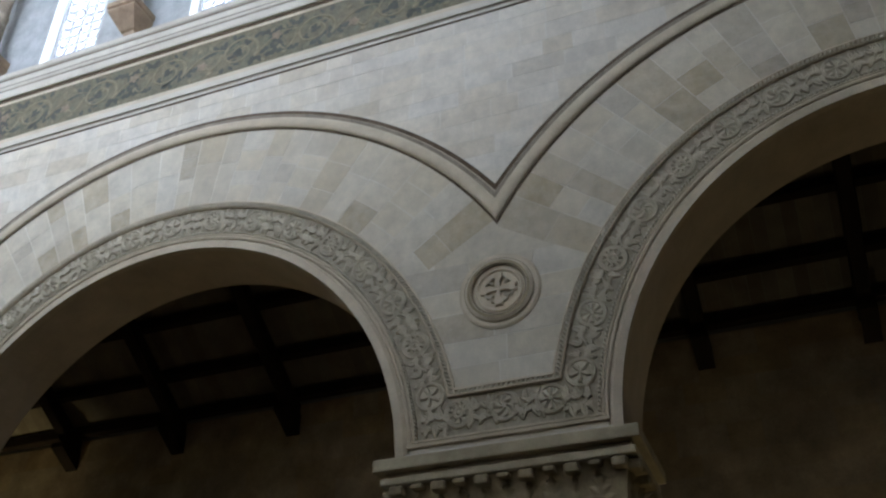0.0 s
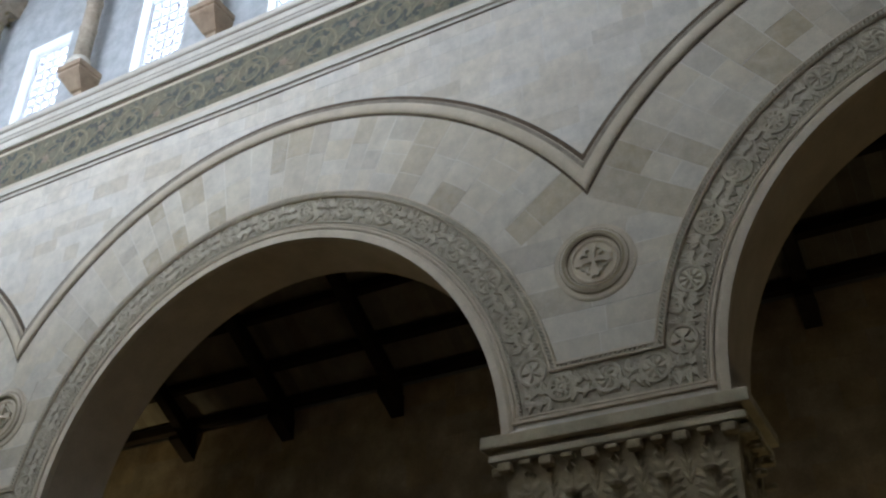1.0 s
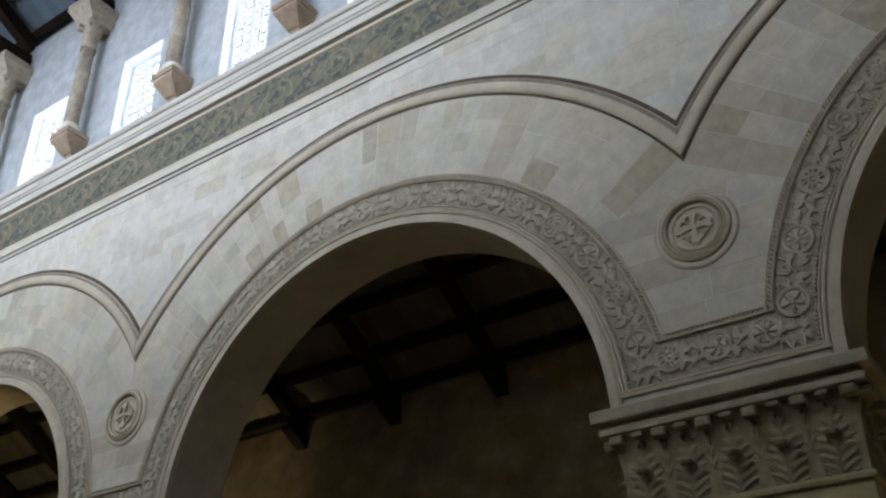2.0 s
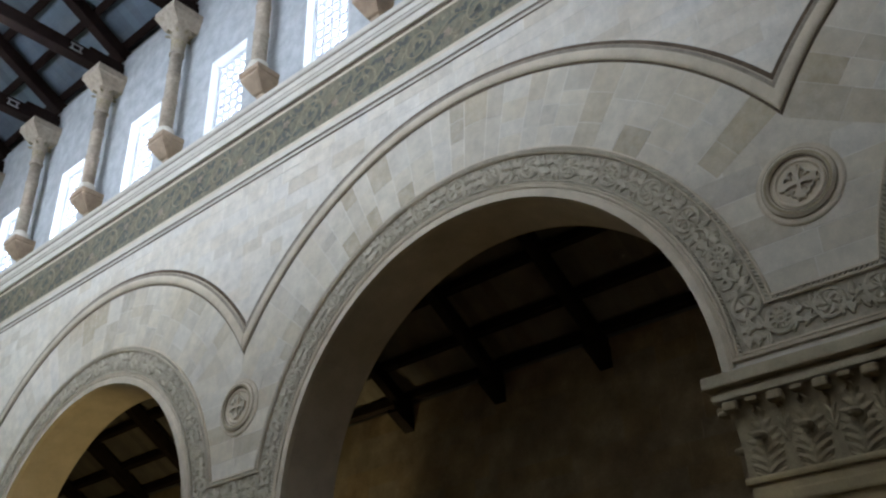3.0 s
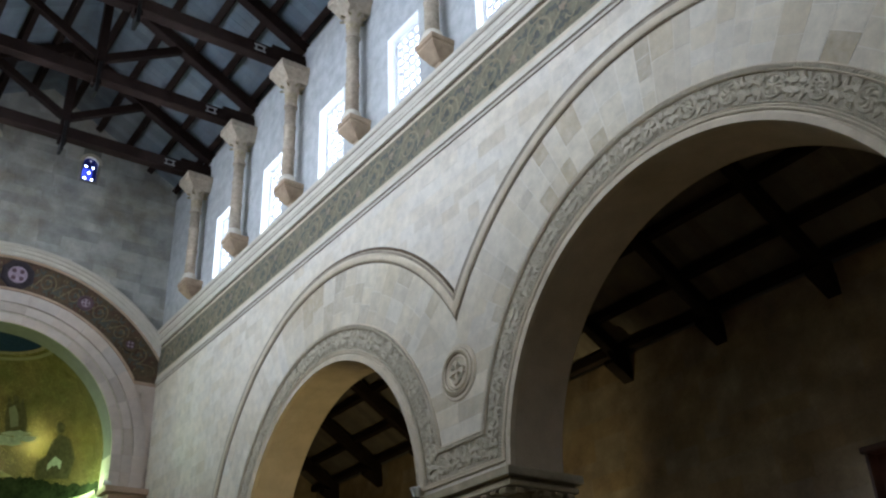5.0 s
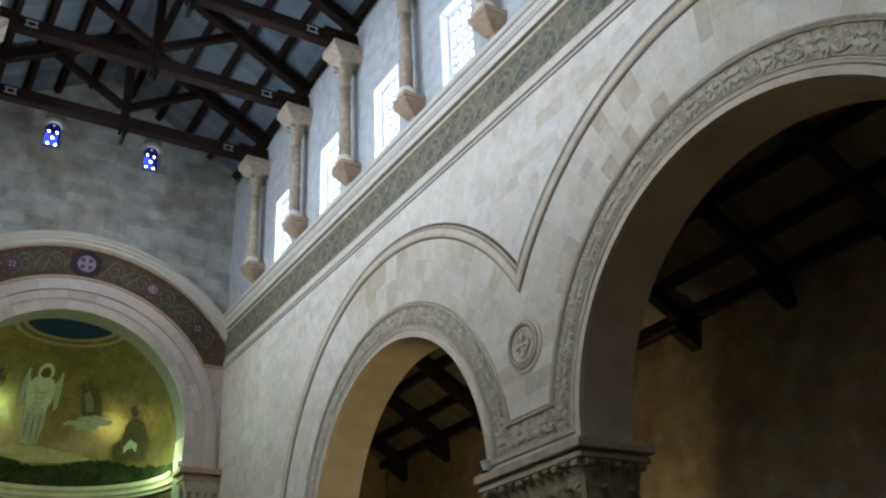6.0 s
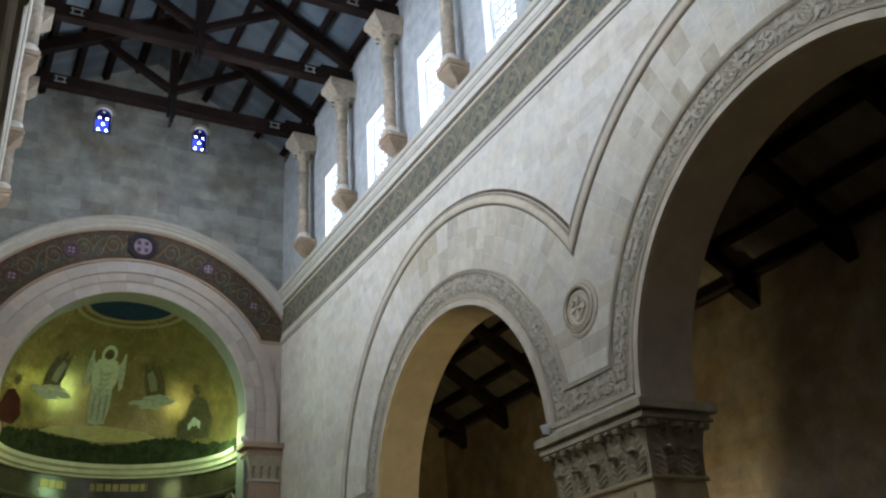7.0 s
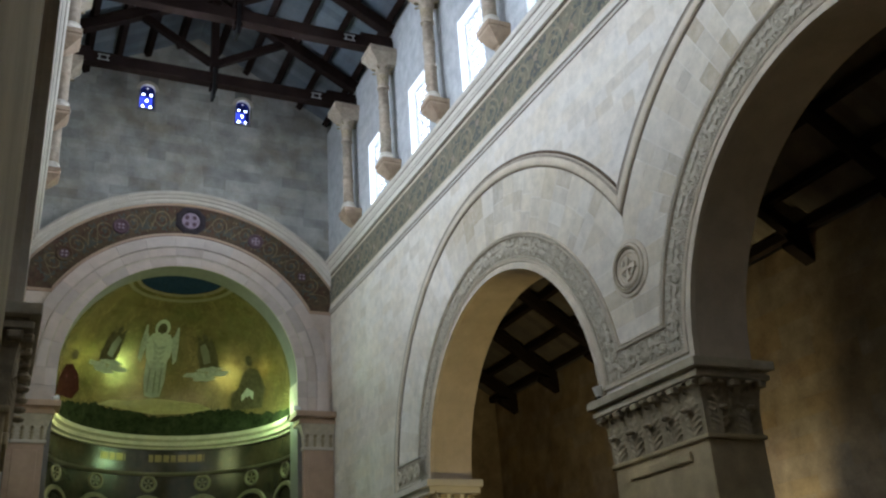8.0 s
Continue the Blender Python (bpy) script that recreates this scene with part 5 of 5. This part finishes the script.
# plain stones between the arch and the side walls, below the frieze
for s in (-1, 1):
    for z0, z1 in ((9.34, 10.2), (10.204, 11.1), (11.104, 12.0), (12.004, 12.92)):
        bm = bmesh.new()
        edge = [(math.sqrt(4.84 ** 2 - max(0.0, z - 10.46) ** 2) - 0.04, z) for z in np.linspace(z0, z1, 5)]
        slab(bm, [(s * x, z) for x, z in edge] + [(s * 4.992, z1), (s * 4.992, z0)], 0.03, -0.01)
        bm.transform(Matrix(((1, 0, 0, 0), (0, 0, -1, EAST), (0, 1, 0, 0), (0, 0, 0, 1))))
        part("jamb_stone", bm, moulding_pieces, apse_arch, "", IDENT)
for r, wd, pr, mat in ((4.90, 0.04, 0.17, pink_stone), (6.08, 0.04, 0.05, pink_stone)):
    part("border", east_arc([(r - wd, 0.0), (r - wd, pr), (r + wd, pr), (r + wd, 0.0)], clip=4.99 if r > 5 else 4.2), mat, apse_arch, "", IDENT)
prof = [(6.12, 0.0), (6.12, 0.10), (6.18, 0.13), (6.24, 0.13), (6.28, 0.18), (6.36, 0.20), (6.40, 0.25), (6.50, 0.26), (6.52, 0.0)]
part("cornice", east_arc(prof, clip=4.995), moulding, apse_arch, "stepped pale stone cornice", IDENT)
for s in (-1, 1):
    part("frieze_foot", box(bmesh.new(), s * 4.02, s * 4.985, EAST - 0.06, EAST, 12.92, 13.03), pink_stone, apse_arch, "", IDENT)
for k in range(11):
    a = math.pi * (0.22 + 0.56 * k / 10)
    if k in (5,):
        continue
    m = Matrix.Translation((5.50 * math.cos(a), EAST - 0.03, 10.46 + 5.50 * math.sin(a))) @ Matrix.Rotation(math.pi / 2, 4, "X") @ Matrix.Rotation(a - math.pi / 2, 4, "Z") @ Matrix.Diagonal((0.72, 1.0, 1, 1))
    piece("scroll", STRIP_DULL, apse_arch, m)
    piece("leaves", LEAVES, apse_arch, m)
for k, x in enumerate((-3.94, -2.27, 0.0, 2.27, 3.94)):
    r = 0.54 if k == 2 else 0.27
    z = 10.46 + math.sqrt(5.48 ** 2 - x * x)
    place = Matrix.Translation((x, EAST - 0.03, z)) @ Matrix.Rotation(math.pi / 2, 4, "X")
    bm = lathe(bmesh.new(), [(r, 0.0), (r, 0.05), (r * 0.9, 0.07), (r * 0.72, 0.06), (r * 0.66, 0.035), (0.001, 0.035)], 8 if k == 2 else 20, turn=math.pi / 8)
    bm.transform(place)
    boss = part("roundel", bm, mosaic_ink if k == 2 else mosaic_dark if k in (0, 4) else mosaic_plum, apse_arch, "round dark mosaic boss", IDENT)
    bm = lathe(bmesh.new(), [(r * 0.56, 0.036), (r * 0.54, 0.055), (0.001, 0.055)], 20)
    bm.transform(place)
    part("roundel_face", bm, mosaic_lilac if k in (2, 3) else mosaic_plum, boss, "lilac mosaic centre", IDENT)
    for q in range(4):
        a = math.pi / 4 + q * math.pi / 2
        bm = lathe(bmesh.new(), [(r * 0.15, 0.05), (r * 0.13, 0.07), (0.001, 0.07)], 10, (r * 0.33 * math.cos(a), r * 0.33 * math.sin(a)))
        bm.transform(place)
        part("petal", bm, mosaic_plum if k in (2, 3) else mosaic_lilac, boss, "", IDENT)


def apse_pier(s):
    t = thing("apse_pier", Matrix.Translation((s * 4.4, EAST, 0)), "pinkish stone pier with a carved capital beside the apse", "pier", "piers of the apse arch")
    x0, x1 = s * 3.95, s * 4.97
    part("shaft", box(bmesh.new(), x0, x1, EAST - 0.20, EAST + 0.1, 0, 8.12, 0.02), pink_stone, t, "", IDENT)
    part("panel", box(bmesh.new(), s * 4.12, s * 4.8, EAST - 0.225, EAST - 0.19, 1.0, 7.9, 0.015), pink_stone, t, "", IDENT)
    part("necking", box(bmesh.new(), s * 3.90, s * 4.985, EAST - 0.26, EAST + 0.1, 8.10, 8.20, 0.02), moulding, t, "", IDENT)
    bm = bmesh.new()
    rows = []
    for z, o in ((8.2, 0.0), (8.6, 0.04), (8.95, 0.16)):
        a, b = s * (3.95 - o), s * 4.98
        rows.append([(a, EAST - 0.2 - o, z), (b, EAST - 0.2 - o, z), (b, EAST + 0.2, z), (a, EAST + 0.2, z)])
    grid_faces(bm, rows, closed=True)
    part("bell", bm, carved, t, "", IDENT)
    for z0, z1, o in ((8.95, 9.08, 0.20), (9.08, 9.16, 0.14), (9.16, 9.34, 0.34)):
        part("abacus_step", box(bmesh.new(), s * (3.95 - o), s * 4.988, EAST - 0.2 - o, EAST + 0.4, z0, z1, 0.015), pink_stone, t, "", IDENT)
    turn = Matrix.Rotation(math.pi / 2, 4, "Z")
    for k in range(4):
        x = s * (4.05 + k * 0.27)
        piece("leaf", LEAF_LOW, t, Matrix.Translation((x, EAST - 0.19, 8.2)) @ turn @ Matrix.Diagonal((1, 0.75, 0.9, 1)))
        piece("leaf", LEAF_HIGH, t, Matrix.Translation((x, EAST - 0.21, 8.5)) @ turn @ Matrix.Diagonal((1, 0.75, 0.95, 1)))
    return t


apse_pier(1), apse_pier(-1)


# small windows over the apse
def gable_window(x):
    t = thing("window_2", Matrix.Translation((x, EAST, 20.2)), "small arched window with blue stained glass in pale tracery", "window", "small windows over the apse", "structure")
    bm = bmesh.new()
    for row in range(4):
        z0, n = 20.2 + 0.25 * row, 2 - row % 2
        for c in range(n):
            x0, wd = x - 0.27 + c * 0.54 / n, 0.54 / n
            xc, zc2, q = x0 + wd / 2, z0 + 0.125, 0.050
            outer = [bm.verts.new((px, EAST + 0.10, pz)) for px, pz in ((x0, z0), (x0 + wd, z0), (x0 + wd, z0 + 0.25), (x0, z0 + 0.25))]
            inner = [bm.verts.new((xc + dx * q, EAST + 0.10, zc2 + dz * q)) for dx, dz in ((0, -1), (1, 0), (0, 1), (-1, 0))]
            for i in range(4):
                j = (i + 1) % 4
                bm.faces.new((outer[i], outer[j], inner[i]))
                bm.faces.new((outer[j], inner[j], inner[i]))
            clear = bmesh.new()
            slab(clear, [(dx * q * 0.98, dz * q * 0.98) for dx, dz in ((0, -1), (1, 0), (0, 1), (-1, 0))], 0.004)
            cp = part("clear_pane", clear, clear_glass, t, "small clear diamond pane", Matrix.Translation((xc, EAST + 0.105, zc2)) @ Matrix.Rotation(math.pi / 2, 4, "X"))
            cp.visible_shadow = False
    pane = part("pane", bm, blue_glass, t, "blue glass with diamond openings", IDENT)
    pane.visible_shadow = False
    bm = bmesh.new()
    rows = []
    for k in range(13):
        a = math.pi * k / 12
        rows.append([(x + q * math.cos(a), EAST - w, 20.93 + q * math.sin(a)) for q, w in ((0.27, -0.3), (0.27, 0.03), (0.40, 0.03), (0.40, 0.0))])
    grid_faces(bm, rows)
    part("arch_stones", bm, moulding, t, "pale arch stones", IDENT)
    bm = bmesh.new()
    rows = []
    for k in range(13):
        a = math.pi * k / 12
        rows.append([(x + 0.27 * math.cos(a), EAST + 0.002, 20.93 + 0.27 * math.sin(a)), (x + 0.27 * math.cos(a), EAST + 0.002, 21.25)])
    grid_faces(bm, rows)
    part("tympanum", bm, plaster, t, "", IDENT)
    window_light("window_light_east", look((x, EAST + 0.75, 20.7), (x, 0, 20.7)), 0.54, 1.0, 25)
    return t


gable_window(-1.72), gable_window(1.72)


# ---- aisles ----
def aisle_z(x):
    return 9.45 + (AISLE - abs(x)) * 0.64


for s in (1, -1):
    verts, faces = [], []
    y = WEST
    while y < EAST - 0.6:
        base = len(verts)
        for yy in (y + 0.005, y + 0.255):
            for x in (HALF + THICK, AISLE):
                verts += [(s * x, yy, aisle_z(x) + 0.55), (s * x, yy, aisle_z(x) + 0.60)]
        faces += [[base, base + 2, base + 6, base + 4], [base + 1, base + 3, base + 7, base + 5], [base, base + 1, base + 5, base + 4]]
        y += 0.26
    me = bpy.data.meshes.new("ceiling_aisle")
    me.from_pydata(verts, [], faces)
    me.materials.append(aisle_board)
    tagged(put(new("ceiling_aisle_south" if s > 0 else "ceiling_aisle_north", me), None, Matrix()), "dark sloping boarded aisle ceiling", "ceiling", kind="structure")
    bm = bmesh.new()
    grid_faces(bm, [[(s * x, yy, aisle_z(x) + d) for x, d in ((HALF + THICK - 0.1, 0.64), (AISLE + 0.9, 0.64), (AISLE + 0.9, 0.72), (HALF + THICK - 0.1, 0.72))] for yy in (WEST - 0.5, EAST + 0.2)], closed=True)
    solo("roof_aisle_south" if s > 0 else "roof_aisle_north", bm, plaster, "plain lean-to roof over the aisle", "roof", "structure")
    for k in range(-6, 8):
        y = 9.35 + 2.78 * k
        if not WEST < y < EAST - 1:
            continue
        t = thing("aisle_rafter", Matrix.Translation((s * AISLE, y, 9.2)), "heavy black-stained timber rafter on a wall bracket", "rafter", "aisle rafters")
        part("timber", beam(bmesh.new(), (s * AISLE, y, aisle_z(AISLE) + 0.16), (s * (HALF + THICK), y, aisle_z(HALF + THICK) + 0.16), 0.25, 0.32), aisle_timber, t, "", IDENT)
        bm = bmesh.new()
        slab(bm, [(0, 0), (0.62, 0.36), (0.62, 0.46), (0, 0.46)], 0.15, -0.15)
        bm.transform(Matrix.Translation((s * AISLE, y, 9.12)) @ Matrix.Rotation(math.pi / 2, 4, "X") @ Matrix.Diagonal((-s, 1, 1, 1)))
        part("bracket", bm, aisle_timber, t, "", IDENT)
    for x in (10.86, 10.03, 9.0, 7.97, 6.94):
        bm = beam(bmesh.new(), (s * x, WEST, aisle_z(x) + 0.43), (s * x, EAST - 0.6, aisle_z(x) + 0.43), 0.22, 0.22, up=(0, 0, 1))
        solo("aisle_purlin", bm, aisle_timber, "black-stained timber purlin under the aisle ceiling", "purlin", group="aisle purlins")

# arched recess at the end of the south aisle
bm = bmesh.new()
rows = []
for k in range(25):
    a = math.pi * k / 24
    rows.append([(8.5 + q * math.cos(a), EAST - 0.6 - w, 5.2 + q * math.sin(a)) for q, w in ((1.5, 0.0), (1.5, 0.12), (1.85, 0.12), (1.85, 0.0))])
grid_faces(bm, rows)
solo("recess_arch", bm, soffit, "plain round stone arch framing an aisle recess", "arch", "structure")
bm = bmesh.new()
bm.faces.new([bm.verts.new((8.5 + 1.5 * math.cos(a), EAST - 0.62, 5.2 + 1.5 * math.sin(a))) for a in np.linspace(0, math.pi, 25)])
solo("recess_painting", bm, dome_blue, "dark blue painted back of the aisle recess", "painting", "structure")


# ---- small fittings ----
def shrine():
    """A dark wooden hood on the aisle wall with two lit bulbs below it."""
    t = thing("wall_shrine", Matrix.Translation((AISLE, 8.9, 5.0)), "dark red-brown wooden wall shrine with two lit bulbs", "shrine")
    bm = bmesh.new()
    box(bm, AISLE - 0.10, AISLE - 0.014, 8.46, 9.36, 3.2, 6.05, 0.02)
    part("back_panel", bm, redwood, t, "", IDENT)
    for y in (8.48, 9.28):
        part("side_panel", box(bmesh.new(), AISLE - 0.4, AISLE - 0.1, y, y + 0.06, 3.2, 6.0, 0.01), redwood, t, "", IDENT)
    part("canopy", box(bmesh.new(), AISLE - 0.45, AISLE - 0.1, 8.42, 9.40, 5.98, 6.10, 0.03), redwood, t, "", IDENT)
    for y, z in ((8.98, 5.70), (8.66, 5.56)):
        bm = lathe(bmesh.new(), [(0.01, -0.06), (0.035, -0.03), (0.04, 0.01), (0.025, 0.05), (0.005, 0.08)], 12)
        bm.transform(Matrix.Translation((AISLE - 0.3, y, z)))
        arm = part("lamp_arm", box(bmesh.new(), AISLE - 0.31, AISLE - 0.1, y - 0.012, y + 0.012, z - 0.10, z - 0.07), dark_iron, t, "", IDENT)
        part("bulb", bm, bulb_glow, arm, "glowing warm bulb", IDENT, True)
    return t


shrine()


def floodlight(x, y, z, aim, label, lens, group="floodlights"):
    t = thing("floodlight", Matrix.Translation((x, y, z)), label, "floodlight", group)
    m = look((x, y, z + 0.16), aim)
    part("foot", box(bmesh.new(), x - 0.05, x + 0.05, y - 0.05, y + 0.05, z, z + 0.07), dark_iron, t, "", IDENT)
    bm = lathe(bmesh.new(), [(0.05, 0.10), (0.07, 0.05), (0.09, -0.08), (0.095, -0.10)], 14)
    bm.transform(m)
    hs = part("housing", bm, white_paint, t, "", IDENT)
    bm = lathe(bmesh.new(), [(0.085, -0.101), (0.085, -0.106), (0.002, -0.108)], 14)
    bm.transform(m)
    part("lens", bm, lens, hs, "round glass lens", IDENT)
    return t


floodlight(HALF - 0.16, 14.9, SPRING, (3, 14, 12), "small white floodlight on the capital ledge", white_paint)
floodlight(3.78, EAST - 0.1, 9.34, (0, 35, 11), "small lit floodlight on the apse capital", apse_glow)
# added floodlight: no lamp is known on the north capital
floodlight(-3.78, EAST - 0.1, 9.34, (0, 35, 11), "small lit floodlight on the apse capital", apse_glow)


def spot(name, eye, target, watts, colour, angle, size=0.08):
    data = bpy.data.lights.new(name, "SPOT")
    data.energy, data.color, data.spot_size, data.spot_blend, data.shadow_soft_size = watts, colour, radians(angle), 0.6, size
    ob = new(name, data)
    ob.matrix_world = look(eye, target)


def point(name, at, watts, colour, size=0.06):
    data = bpy.data.lights.new(name, "POINT")
    data.energy, data.color, data.shadow_soft_size = watts, colour, size
    new(name, data).matrix_world = Matrix.Translation(at)


point("apse_lamp", (3.05, EAST + 1.42, 9.70), 165, (0.60, 1.0, 0.48))
# added north lamp that brightens the half dome
point("apse_lamp", (-3.22, EAST + 1.15, 9.72), 85, (0.85, 1.0, 0.42))


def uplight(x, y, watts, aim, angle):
    t = thing("floor_uplight", Matrix.Translation((x, y, 0)), "black floor uplight with a warm bulb, added unseen in the aisle", "floor lamp", "aisle uplights")
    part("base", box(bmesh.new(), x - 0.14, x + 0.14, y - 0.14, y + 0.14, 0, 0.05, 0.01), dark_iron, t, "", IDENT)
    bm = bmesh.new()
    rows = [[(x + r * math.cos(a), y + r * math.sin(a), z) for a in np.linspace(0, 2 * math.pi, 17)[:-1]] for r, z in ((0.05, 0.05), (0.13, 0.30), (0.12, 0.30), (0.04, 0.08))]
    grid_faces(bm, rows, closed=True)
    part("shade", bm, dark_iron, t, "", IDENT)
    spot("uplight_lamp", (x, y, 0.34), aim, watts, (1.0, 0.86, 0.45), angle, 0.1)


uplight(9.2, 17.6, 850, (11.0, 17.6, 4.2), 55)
# added lamp without a known source, to lift the dark aisle ceiling
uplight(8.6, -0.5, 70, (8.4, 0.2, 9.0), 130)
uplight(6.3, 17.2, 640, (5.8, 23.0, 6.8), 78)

for parent, me, at, size in loose:
    piece("stone", me, parent, Matrix.LocRotScale(at, None, size))

# facing stones that can be told apart, one object each
for o in near:
    y0, z0 = sum(p[0] for p in o) / len(o), sum(p[1] for p in o) / len(o)
    bm = stone_mesh([(y - y0, z - z0) for y, z in o], rng.uniform(0.0, 0.004))
    piece("stone", mesh_of("stone", bm, stone_piece), wall_south, side_pose(1, y0, z0))
